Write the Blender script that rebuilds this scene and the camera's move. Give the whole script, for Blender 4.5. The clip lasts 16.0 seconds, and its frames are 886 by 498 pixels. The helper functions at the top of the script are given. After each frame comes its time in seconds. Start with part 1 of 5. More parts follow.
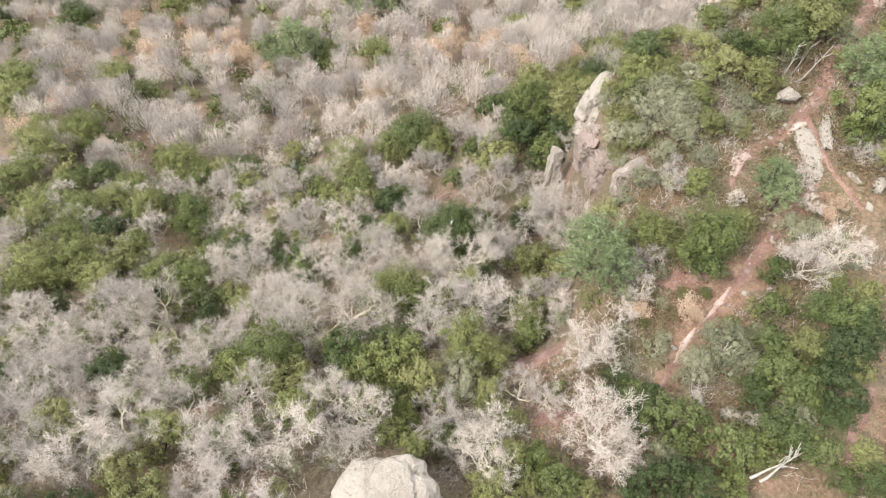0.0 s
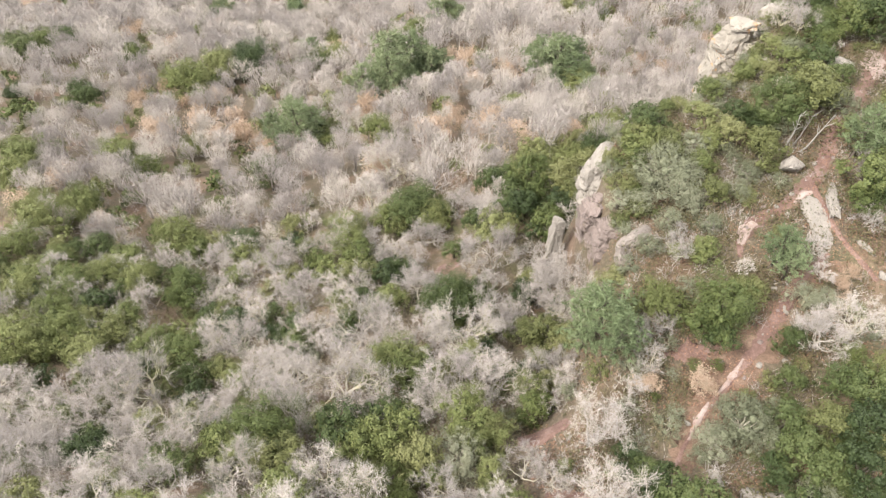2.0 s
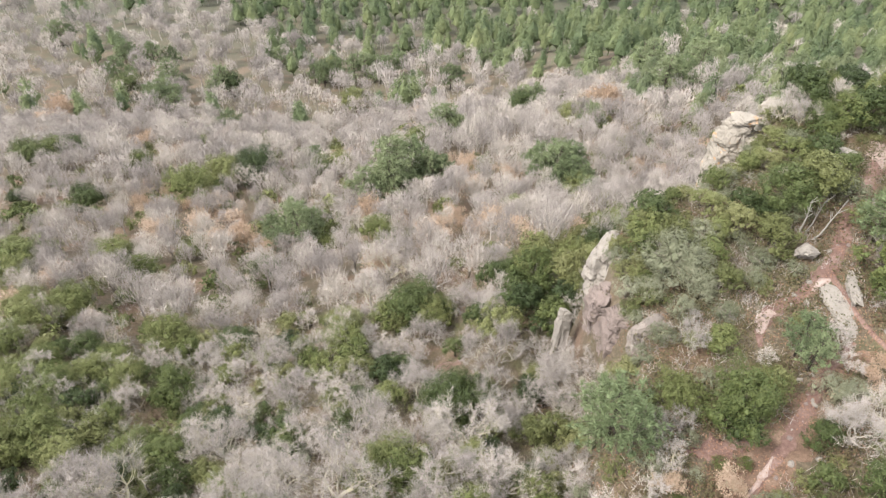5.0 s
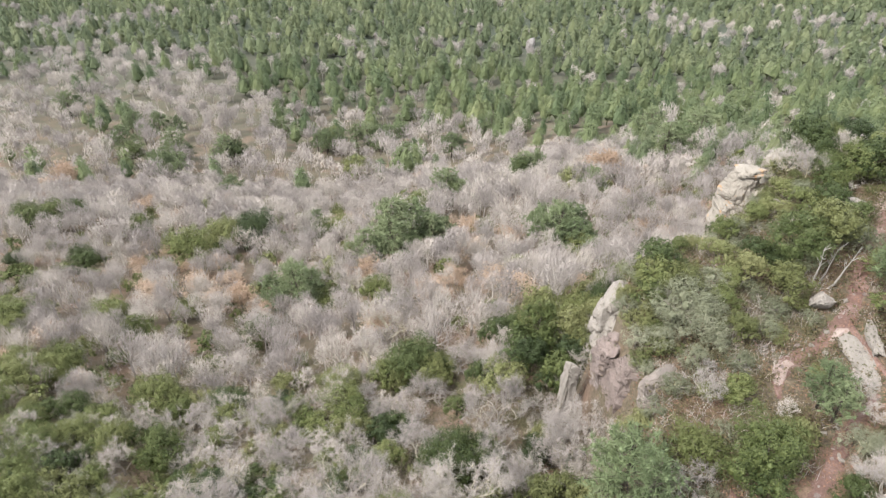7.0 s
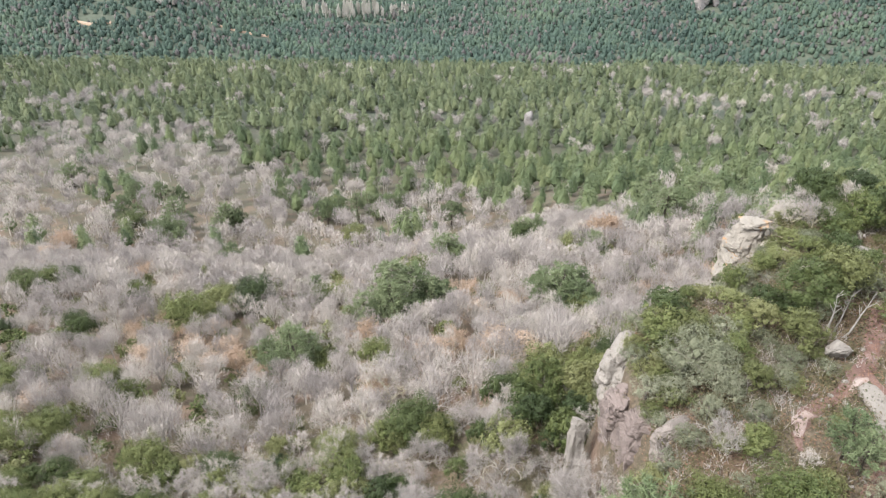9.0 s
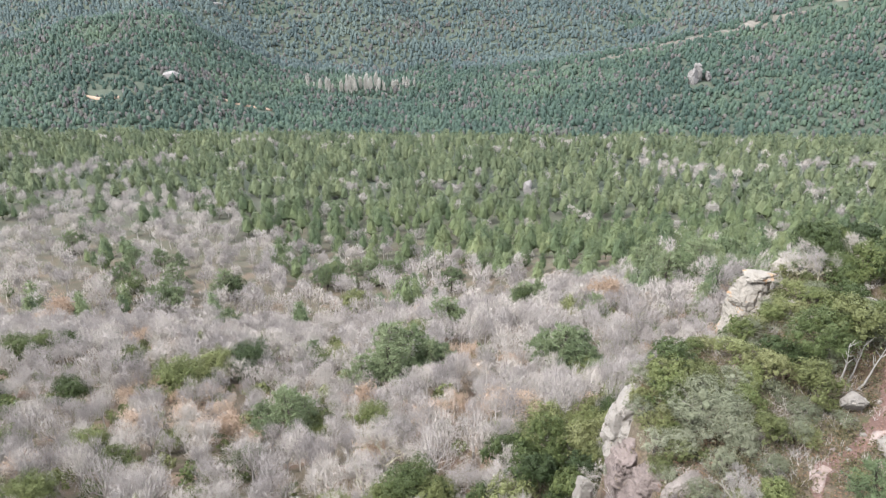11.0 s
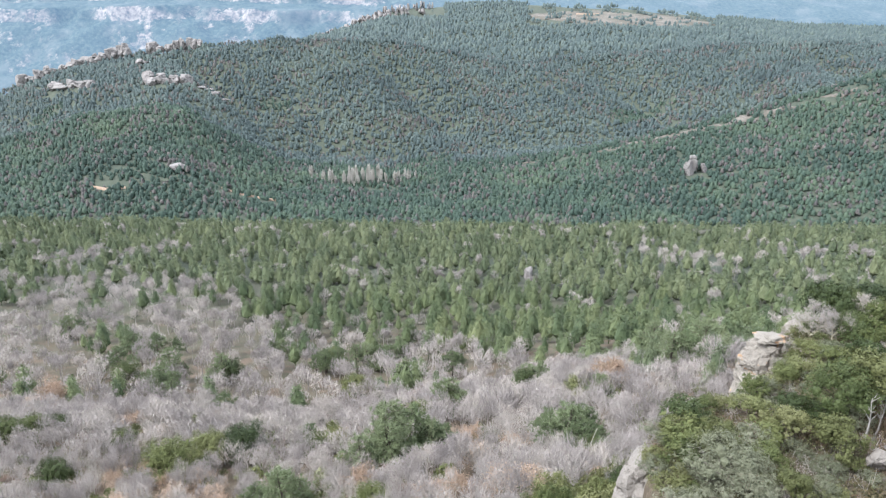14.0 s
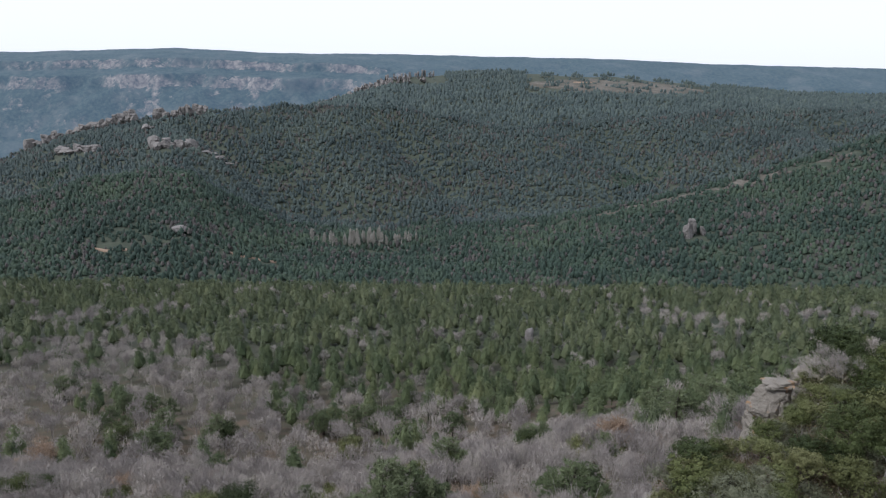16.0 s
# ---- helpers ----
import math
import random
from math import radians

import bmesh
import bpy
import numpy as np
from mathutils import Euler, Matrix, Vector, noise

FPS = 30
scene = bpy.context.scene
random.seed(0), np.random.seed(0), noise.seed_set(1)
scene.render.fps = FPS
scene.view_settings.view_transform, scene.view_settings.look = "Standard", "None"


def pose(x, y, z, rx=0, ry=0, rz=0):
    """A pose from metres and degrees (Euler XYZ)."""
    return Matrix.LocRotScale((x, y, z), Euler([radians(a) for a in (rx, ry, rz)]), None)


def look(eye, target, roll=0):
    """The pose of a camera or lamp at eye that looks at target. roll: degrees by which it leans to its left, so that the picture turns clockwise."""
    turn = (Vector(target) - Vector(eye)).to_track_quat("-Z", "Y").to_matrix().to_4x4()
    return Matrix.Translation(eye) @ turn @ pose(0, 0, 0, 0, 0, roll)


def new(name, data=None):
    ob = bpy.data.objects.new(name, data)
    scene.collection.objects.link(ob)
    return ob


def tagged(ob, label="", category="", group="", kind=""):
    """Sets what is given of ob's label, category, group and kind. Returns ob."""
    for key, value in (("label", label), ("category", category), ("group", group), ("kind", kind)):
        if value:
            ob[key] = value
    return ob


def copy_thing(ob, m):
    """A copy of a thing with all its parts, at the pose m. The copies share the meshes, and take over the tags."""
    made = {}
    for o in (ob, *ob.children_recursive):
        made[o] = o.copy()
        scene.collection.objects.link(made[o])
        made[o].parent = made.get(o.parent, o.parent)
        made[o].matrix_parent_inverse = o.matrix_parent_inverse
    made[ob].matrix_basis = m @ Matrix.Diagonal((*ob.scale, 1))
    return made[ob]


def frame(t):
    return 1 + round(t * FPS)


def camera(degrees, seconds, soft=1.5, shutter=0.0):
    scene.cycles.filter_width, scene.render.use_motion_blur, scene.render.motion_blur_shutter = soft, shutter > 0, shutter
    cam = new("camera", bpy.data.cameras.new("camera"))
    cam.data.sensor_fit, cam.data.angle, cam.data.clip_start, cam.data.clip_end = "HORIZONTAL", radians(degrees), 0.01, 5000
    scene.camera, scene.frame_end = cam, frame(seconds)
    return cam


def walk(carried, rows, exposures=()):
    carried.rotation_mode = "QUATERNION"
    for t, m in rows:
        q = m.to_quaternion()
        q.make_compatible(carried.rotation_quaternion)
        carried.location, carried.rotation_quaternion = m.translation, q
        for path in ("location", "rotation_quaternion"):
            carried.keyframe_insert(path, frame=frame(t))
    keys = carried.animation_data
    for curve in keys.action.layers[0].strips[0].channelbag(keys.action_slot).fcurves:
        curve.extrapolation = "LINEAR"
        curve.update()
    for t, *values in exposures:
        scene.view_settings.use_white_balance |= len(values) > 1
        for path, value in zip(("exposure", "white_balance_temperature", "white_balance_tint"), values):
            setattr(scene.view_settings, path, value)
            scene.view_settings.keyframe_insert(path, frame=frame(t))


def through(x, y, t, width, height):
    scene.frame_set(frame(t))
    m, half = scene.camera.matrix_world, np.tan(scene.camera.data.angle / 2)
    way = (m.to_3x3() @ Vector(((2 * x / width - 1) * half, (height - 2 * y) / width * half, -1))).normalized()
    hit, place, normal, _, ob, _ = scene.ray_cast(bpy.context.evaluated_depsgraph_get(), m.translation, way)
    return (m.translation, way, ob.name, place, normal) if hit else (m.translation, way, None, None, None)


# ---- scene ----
cam = camera(63.2, 16.0, soft=1.25)
# seconds, eye, then the turn in degrees about x, y and z
ROWS = [
    (0.0, 0.00, -0.00, 75.00, 31.01, -0.53, -0.15),
    (0.5, 0.01, 0.02, 74.57, 32.62, -0.57, -0.14),
    (1.0, 0.01, 0.06, 74.16, 34.25, -0.61, -0.12),
    (1.5, -0.03, 0.12, 73.72, 35.87, -0.65, -0.10),
    (2.0, -0.03, 0.20, 73.29, 37.48, -0.68, -0.09),
    (2.5, -0.03, 0.27, 72.91, 39.06, -0.71, -0.07),
    (3.0, -0.02, 0.30, 72.47, 40.61, -0.72, -0.06),
    (3.5, -0.04, 0.34, 71.99, 42.10, -0.72, -0.04),
    (4.0, -0.03, 0.38, 71.50, 43.55, -0.73, -0.03),
    (6.5, -0.00, 0.64, 68.94, 50.73, -0.72, 0.13),
    (7.0, 0.00, 0.66, 68.36, 52.13, -0.74, 0.14),
    (7.5, -0.00, 0.70, 67.80, 53.57, -0.74, 0.13),
    (8.0, 0.02, 0.74, 67.24, 55.02, -0.70, 0.11),
    (8.5, 0.02, 0.78, 66.74, 56.48, -0.64, 0.07),
    (9.0, 0.02, 0.82, 66.29, 57.93, -0.58, 0.05),
    (9.5, 0.07, 0.91, 65.83, 59.36, -0.54, 0.03),
    (12.0, 0.17, 1.10, 63.69, 66.07, -0.48, 0.04),
    (12.5, 0.15, 1.10, 63.21, 67.23, -0.47, 0.06),
    (13.0, 0.15, 1.12, 62.79, 68.37, -0.47, 0.08),
    (13.5, 0.14, 1.17, 62.35, 69.55, -0.47, 0.09),
    (14.0, 0.16, 1.21, 61.90, 70.74, -0.49, 0.09),
    (14.5, 0.22, 1.22, 61.46, 71.97, -0.51, 0.10),
    (15.0, 0.24, 1.28, 61.01, 73.24, -0.53, 0.10),
    (15.5, 0.22, 1.38, 60.56, 74.52, -0.55, 0.13),
    (16.0, 0.24, 1.49, 60.08, 75.80, -0.58, 0.15),
]
EXPOSURES = [(0.0, 1.70, 6720, 10), (4.0, 1.58, 6600, 10), (7.0, 1.42, 6400, 10), (9.5, 1.42, 6200, 10), (12.5, 1.58, 5900, 10), (13.5, 1.5, 5850, 10), (14.5, 1.05, 5850, 10), (15.2, 0.5, 5850, 10), (16.0, -0.18, 5850, 12)]
walk(cam, [(t, pose(x, y, z, rx, ry, rz)) for t, x, y, z, rx, ry, rz in ROWS], EXPOSURES)

# ------------------------------------------------------------------ overcast daylight
SUN_TALL, SUN_TURN = radians(50), radians(245)
world = bpy.data.worlds.new("overcast_sky")
scene.world = world
world.use_nodes = True
wn, wl = world.node_tree.nodes, world.node_tree.links
wn.clear()
sky = wn.new("ShaderNodeTexSky")
sky.sky_type, sky.sun_disc = "NISHITA", False
sky.sun_elevation, sky.sun_rotation = SUN_TALL, SUN_TURN
sky.air_density, sky.dust_density, sky.ozone_density = 1.0, 3.0, 1.0
pale = wn.new("ShaderNodeMix")
pale.data_type = "RGBA"
pale.inputs[0].default_value = 0.72
pale.inputs[7].default_value = (12.4, 12.4, 12.5, 1)
wl.new(sky.outputs[0], pale.inputs[6])
veil = wn.new("ShaderNodeBackground")
veil.inputs[1].default_value = 0.12
wl.new(pale.outputs[2], veil.inputs[0])
wout = wn.new("ShaderNodeOutputWorld")
wl.new(veil.outputs[0], wout.inputs[0])

sun = new("sun", bpy.data.lights.new("sun", "SUN"))
sun.data.energy, sun.data.angle, sun.data.color = 3.0, radians(9), (1.0, 0.96, 0.9)
sun.matrix_world = look((math.sin(SUN_TURN) * 90, math.cos(SUN_TURN) * 90, 90 * math.tan(SUN_TALL)), (0, 0, 0))

# ------------------------------------------------------------------ materials
def shader(name, rough=0.9):
    m = bpy.data.materials.new(name)
    m.use_nodes = True
    n, l = m.node_tree.nodes, m.node_tree.links
    b = n["Principled BSDF"]
    b.inputs["Roughness"].default_value = rough
    b.inputs["Specular IOR Level"].default_value = 0.25
    return m, n, l, b


def grain(n, l, where, scale, detail=4.0, rough=0.6):
    t = n.new("ShaderNodeTexNoise")
    t.inputs["Scale"].default_value, t.inputs["Detail"].default_value, t.inputs["Roughness"].default_value = scale, detail, rough
    l.new(where, t.inputs["Vector"])
    return t.outputs["Fac"]


def stops(n, l, fac, colours):
    r = n.new("ShaderNodeValToRGB")
    e = r.color_ramp.elements
    while len(e) < len(colours):
        e.new(0.5)
    for k, (at, c) in zip(e, colours):
        k.position, k.color = at, (*c, 1)
    l.new(fac, r.inputs[0])
    return r.outputs[0]


def blend(n, l, fac, a, b, kind="MIX"):
    x = n.new("ShaderNodeMix")
    x.data_type, x.blend_type = "RGBA", kind
    for socket, value in ((x.inputs[0], fac), (x.inputs[6], a), (x.inputs[7], b)):
        if isinstance(value, (int, float)):
            socket.default_value = value
        elif isinstance(value, tuple):
            socket.default_value = (*value, 1)
        else:
            l.new(value, socket)
    return x.outputs[2]


def sums(n, l, kind, a, b=0.0, c=0.0):
    x = n.new("ShaderNodeMath")
    x.operation = kind
    for socket, value in zip(x.inputs, (a, b, c)):
        if isinstance(value, (int, float)):
            socket.default_value = value
        else:
            l.new(value, socket)
    return x.outputs[0]


def relief(n, l, b, height_socket, strength, distance):
    x = n.new("ShaderNodeBump")
    x.inputs["Strength"].default_value, x.inputs["Distance"].default_value = strength, distance
    l.new(height_socket, x.inputs["Height"])
    l.new(x.outputs[0], b.inputs["Normal"])


BASE_SCALE = 0.57  # base colours are scaled down, so the sky stands brighter against the land


def scaled_down(colours):
    return tuple((at, tuple(v * BASE_SCALE for v in c)) for at, c in colours)


def lot(n, l):
    """A random number for each tree: by object, or by the tree's own number inside a wood."""
    o, a = n.new("ShaderNodeObjectInfo"), n.new("ShaderNodeAttribute")
    a.attribute_name = "tree"
    in_wood = sums(n, l, "GREATER_THAN", a.outputs["Fac"], 0.0005)
    return sums(n, l, "ADD", a.outputs["Fac"], sums(n, l, "MULTIPLY", o.outputs["Random"], sums(n, l, "SUBTRACT", 1.0, in_wood)))


def leaf(name, colours, through=0.12, spread=0.4, clump=2.4):
    """Foliage: each tree its own tone, each clump and each leaf a little off it."""
    m, n, l, b = shader(name, 0.65)
    g = n.new("ShaderNodeNewGeometry")
    c = n.new("ShaderNodeTexCoord").outputs["Object"]
    soft = sums(n, l, "MULTIPLY_ADD", grain(n, l, c, clump, 2.0), 2.2, -0.6)
    own = sums(n, l, "ADD", sums(n, l, "MULTIPLY", g.outputs["Random Per Island"], 0.55), sums(n, l, "MULTIPLY", soft, 0.45))
    fac = sums(n, l, "ADD", sums(n, l, "MULTIPLY", lot(n, l), 1 - spread), sums(n, l, "MULTIPLY", own, spread))
    tone = stops(n, l, fac, scaled_down(colours))
    l.new(tone, b.inputs["Base Color"])
    t, x = n.new("ShaderNodeBsdfTranslucent"), n.new("ShaderNodeMixShader")
    l.new(tone, t.inputs[0])
    x.inputs[0].default_value = through
    l.new(b.outputs[0], x.inputs[1])
    l.new(t.outputs[0], x.inputs[2])
    l.new(x.outputs[0], n["Material Output"].inputs[0])
    return m


def bark(name, colours, scale=6.0):
    m, n, l, b = shader(name, 0.95)
    c = n.new("ShaderNodeTexCoord")
    fac = sums(n, l, "ADD", sums(n, l, "MULTIPLY", grain(n, l, c.outputs["Object"], scale), 0.55), sums(n, l, "MULTIPLY", lot(n, l), 0.45))
    l.new(stops(n, l, fac, scaled_down(colours)), b.inputs["Base Color"])
    return m


def stone(name, body, dark, stain=None, scale=1.0, bump=0.25):
    """Weathered rock: pale body, dark seams, lichen, and rusty stain where asked."""
    m, n, l, b = shader(name, 0.92)
    c = n.new("ShaderNodeTexCoord").outputs["Object"]
    body, dark = tuple(v * BASE_SCALE for v in body), tuple(v * BASE_SCALE for v in dark)
    big, fine = grain(n, l, c, 0.5 * scale, 6, 0.65), grain(n, l, c, 5.0 * scale, 5, 0.7)
    col = stops(n, l, big, ((0.3, tuple(v * 0.72 for v in body)), (0.5, body), (0.7, tuple(min(1, v * 1.18) for v in body))))
    col = blend(n, l, sums(n, l, "MULTIPLY", fine, 0.5), col, tuple(v * 0.7 for v in body))
    patches = stops(n, l, grain(n, l, c, 1.3 * scale, 7, 0.72), ((0.58, (0, 0, 0)), (0.66, (1, 1, 1))))
    col = blend(n, l, patches, col, dark)
    if stain:
        rust = stops(n, l, grain(n, l, c, 0.8 * scale, 4, 0.6), ((0.6, (0, 0, 0)), (0.68, (1, 1, 1))))
        col = blend(n, l, sums(n, l, "MULTIPLY", rust, 0.8), col, stain)
    l.new(col, b.inputs["Base Color"])
    crack = n.new("ShaderNodeTexVoronoi")
    crack.feature = "DISTANCE_TO_EDGE"
    crack.inputs["Scale"].default_value = 1.4 * scale
    l.new(c, crack.inputs["Vector"])
    relief(n, l, b, sums(n, l, "ADD", fine, sums(n, l, "MINIMUM", crack.outputs["Distance"], 0.08)), 0.8, bump)
    return m


def ground_cover():
    """Leaf litter, red soil, moss and dry grass, in patches of several sizes."""
    m, n, l, b = shader("ground_cover", 0.97)
    c = n.new("ShaderNodeNewGeometry").outputs["Position"]
    wide, mid, fine = grain(n, l, c, 0.05, 5, 0.6), grain(n, l, c, 0.35, 5, 0.65), grain(n, l, c, 4.0, 6, 0.75)
    litter = stops(n, l, fine, scaled_down(((0.3, (0.048, 0.036, 0.027)), (0.5, (0.122, 0.088, 0.066)), (0.7, (0.255, 0.195, 0.148)))))
    soil = stops(n, l, fine, scaled_down(((0.3, (0.11, 0.065, 0.048)), (0.5, (0.21, 0.125, 0.092)), (0.72, (0.35, 0.235, 0.18)))))
    moss = stops(n, l, fine, scaled_down(((0.3, (0.04, 0.045, 0.018)), (0.55, (0.10, 0.105, 0.045)), (0.72, (0.20, 0.18, 0.09)))))
    col = blend(n, l, stops(n, l, mid, ((0.52, (0, 0, 0)), (0.68, (0.8, 0.8, 0.8)))), litter, moss)
    col = blend(n, l, stops(n, l, grain(n, l, c, 0.16, 4, 0.6), ((0.50, (0, 0, 0)), (0.62, (0.85, 0.85, 0.85)))), col, soil)
    far = n.new("ShaderNodeSeparateXYZ")
    l.new(c, far.inputs[0])
    scrub = stops(n, l, grain(n, l, c, 0.09, 6, 0.7), scaled_down(((0.35, (0.044, 0.060, 0.050)), (0.6, (0.074, 0.094, 0.074)), (0.75, (0.115, 0.12, 0.098)))))
    valley = n.new("ShaderNodeMapRange")
    valley.inputs[1].default_value, valley.inputs[2].default_value = 150, 420
    l.new(far.outputs[1], valley.inputs[0])
    col = blend(n, l, valley.outputs[0], col, scrub)
    col = blend(n, l, sums(n, l, "MULTIPLY", wide, 0.35), col, (0.10, 0.10, 0.055))
    l.new(col, b.inputs["Base Color"])
    relief(n, l, b, fine, 0.7, 0.15)
    return m


def earth(name, colours, scale=2.5):
    m, n, l, b = shader(name, 0.97)
    c = n.new("ShaderNodeNewGeometry").outputs["Position"]
    fine, mid = grain(n, l, c, scale * 3, 7, 0.75), grain(n, l, c, scale * 0.3, 5, 0.65)
    fac = sums(n, l, "ADD", sums(n, l, "MULTIPLY", fine, 0.5), sums(n, l, "MULTIPLY", mid, 0.5))
    l.new(stops(n, l, fac, scaled_down(colours)), b.inputs["Base Color"])
    relief(n, l, b, fine, 0.8, 0.08)
    return m


GROUND = ground_cover()
LITTER_EARTH = earth("brown_leaf_litter", ((0.34, (0.075, 0.048, 0.034)), (0.5, (0.185, 0.120, 0.086)), (0.66, (0.33, 0.235, 0.172))), 4.0)
RED_EARTH = earth("red_earth", ((0.34, (0.092, 0.053, 0.044)), (0.5, (0.195, 0.120, 0.100)), (0.66, (0.325, 0.230, 0.196))))
PALE_EARTH = earth("pale_pink_earth", ((0.34, (0.22, 0.152, 0.13)), (0.5, (0.36, 0.275, 0.242)), (0.66, (0.50, 0.42, 0.38))))
SAND = earth("pale_track_gravel", ((0.36, (0.32, 0.22, 0.15)), (0.64, (0.55, 0.42, 0.32))), 0.2)
VALLEY_LEAF = leaf("valley_pine_needles", ((0.0, (0.026, 0.050, 0.043)), (0.5, (0.059, 0.099, 0.072)), (1.0, (0.134, 0.182, 0.108))), 0.12, 0.35, 0.012)
HOLM_LEAF = leaf("holm_oak_leaf", ((0.0, (0.034, 0.052, 0.014)), (0.25, (0.078, 0.102, 0.027)), (0.5, (0.132, 0.154, 0.048)), (0.75, (0.196, 0.208, 0.078)), (1.0, (0.295, 0.298, 0.150))), 0.04, 0.5)
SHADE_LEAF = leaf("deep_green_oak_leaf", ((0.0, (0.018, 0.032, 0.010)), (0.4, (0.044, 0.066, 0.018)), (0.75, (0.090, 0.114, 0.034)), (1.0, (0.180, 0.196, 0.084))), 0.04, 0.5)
OLIVE_LEAF = leaf("olive_toned_leaf", ((0.0, (0.058, 0.070, 0.020)), (0.5, (0.140, 0.151, 0.052)), (1.0, (0.250, 0.246, 0.110))), 0.06, 0.45)
BRIGHT_LEAF = leaf("bright_yellow_green_leaf", ((0.0, (0.068, 0.088, 0.022)), (0.5, (0.136, 0.160, 0.050)), (1.0, (0.232, 0.248, 0.105))), 0.35, 0.4)
SILVER_LEAF = leaf("grey_green_leaf", ((0.0, (0.095, 0.108, 0.062)), (0.5, (0.205, 0.215, 0.135)), (1.0, (0.330, 0.328, 0.232))), 0.12, 0.45)
DARK_PINE_LEAF = leaf("deep_green_pine_needles", ((0.0, (0.042, 0.070, 0.035)), (0.35, (0.104, 0.142, 0.066)), (0.7, (0.177, 0.214, 0.098)), (1.0, (0.264, 0.280, 0.130))), 0.08, 0.35, 0.4)
PINE_LEAF = leaf("pine_needles", ((0.0, (0.056, 0.080, 0.042)), (0.35, (0.118, 0.150, 0.077)), (0.7, (0.180, 0.210, 0.107)), (1.0, (0.255, 0.270, 0.138))), 0.12, 0.3, 0.4)
FLUFFY_LEAF = leaf("soft_light_pine_needles", ((0.0, (0.090, 0.123, 0.056)), (0.5, (0.171, 0.216, 0.104)), (1.0, (0.270, 0.308, 0.171))), 0.12, 0.25)
# bluer and greyer than the near pines: haze mixed into the needle colour
FAR_LEAF = leaf("haze_tinted_pine_needles", ((0.0, (0.047, 0.070, 0.074)), (0.5, (0.093, 0.130, 0.124)), (1.0, (0.165, 0.206, 0.170))), 0.12, 0.35, 0.010)
TAN_LEAF = leaf("dry_tan_leaf", ((0.0, (0.30, 0.20, 0.13)), (0.5, (0.52, 0.375, 0.27)), (1.0, (0.68, 0.54, 0.42))), 0.3)
SCRUB_LEAF = leaf("undergrowth_leaf", ((0.0, (0.05, 0.06, 0.02)), (0.4, (0.12, 0.115, 0.05)), (0.7, (0.20, 0.15, 0.085)), (1.0, (0.30, 0.25, 0.17))), 0.25, 0.6)
LITTER_LEAF = leaf("fallen_oak_leaf", ((0.0, (0.14, 0.07, 0.045)), (0.5, (0.30, 0.17, 0.11)), (1.0, (0.46, 0.31, 0.22))), 0.15, 0.7)
DARK_BARK = bark("dark_bark", ((0.3, (0.05, 0.04, 0.03)), (0.7, (0.16, 0.13, 0.11))))
PALE_BARK = bark("pale_lichen_bark", ((0.25, (0.22, 0.19, 0.16)), (0.5, (0.38, 0.345, 0.295)), (0.62, (0.48, 0.44, 0.36)), (0.8, (0.47, 0.44, 0.27))))
DEAD_WOOD = bark("silvery_dead_wood", ((0.3, (0.17, 0.155, 0.14)), (0.7, (0.34, 0.32, 0.29))))
TWIG = leaf("grey_lilac_twig", ((0.0, (0.205, 0.180, 0.172)), (0.35, (0.385, 0.347, 0.326)), (0.7, (0.550, 0.497, 0.453)), (1.0, (0.650, 0.585, 0.500))), 0.0, 0.4, 0.8)
# blue haze of the distance, given as a glow of the surface itself
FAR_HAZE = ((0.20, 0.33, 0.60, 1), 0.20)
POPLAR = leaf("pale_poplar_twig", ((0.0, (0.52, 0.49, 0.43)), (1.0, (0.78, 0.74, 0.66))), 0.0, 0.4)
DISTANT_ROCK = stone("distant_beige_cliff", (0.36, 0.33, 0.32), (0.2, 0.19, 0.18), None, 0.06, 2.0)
# this rock glows with the same added haze blue
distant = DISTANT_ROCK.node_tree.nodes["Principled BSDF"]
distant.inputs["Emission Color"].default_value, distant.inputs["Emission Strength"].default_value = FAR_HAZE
DULL_TWIG = leaf("dull_far_twig", ((0.0, (0.07, 0.066, 0.066)), (0.5, (0.112, 0.104, 0.098)), (1.0, (0.175, 0.158, 0.138))), 0.0, 0.3)
ROCK = stone("pale_limestone", (0.37, 0.335, 0.295), (0.14, 0.12, 0.10))
MOSSY_ROCK = stone("mossy_lichen_rock", (0.36, 0.31, 0.275), (0.085, 0.095, 0.035), None, 1.6)
RED_ROCK = stone("pinkish_conglomerate", (0.29, 0.232, 0.21), (0.10, 0.08, 0.074))
RUSTY_ROCK = stone("limestone_with_orange_stain", (0.42, 0.38, 0.325), (0.13, 0.11, 0.085), (0.40, 0.20, 0.06))
DRY_GRASS = earth("dry_pale_heath", ((0.36, (0.08, 0.08, 0.058)), (0.5, (0.15, 0.135, 0.11)), (0.64, (0.29, 0.26, 0.23))), 0.05)
FAR_ROCK = stone("far_pale_cliff", (0.36, 0.335, 0.315), (0.11, 0.11, 0.105), None, 0.09, 2.0)


# ------------------------------------------------------------------ mesh helpers
def mesh_from(name, verts, faces, material, smooth=False, tree=None):
    verts, faces = np.asarray(verts, np.float32), np.asarray(faces, np.int32)
    me = bpy.data.meshes.new(name)
    me.vertices.add(len(verts))
    me.vertices.foreach_set("co", verts.ravel())
    me.loops.add(faces.size)
    me.loops.foreach_set("vertex_index", faces.ravel())
    me.polygons.add(len(faces))
    me.polygons.foreach_set("loop_start", np.arange(0, faces.size, faces.shape[1], dtype=np.int32))
    me.polygons.foreach_set("use_smooth", np.full(len(faces), smooth))
    if tree is not None:
        me.attributes.new("tree", "FLOAT", "POINT").data.foreach_set("value", np.asarray(tree, np.float32))
    me.update(calc_edges=True)
    me.validate()
    me.materials.append(material)
    return me


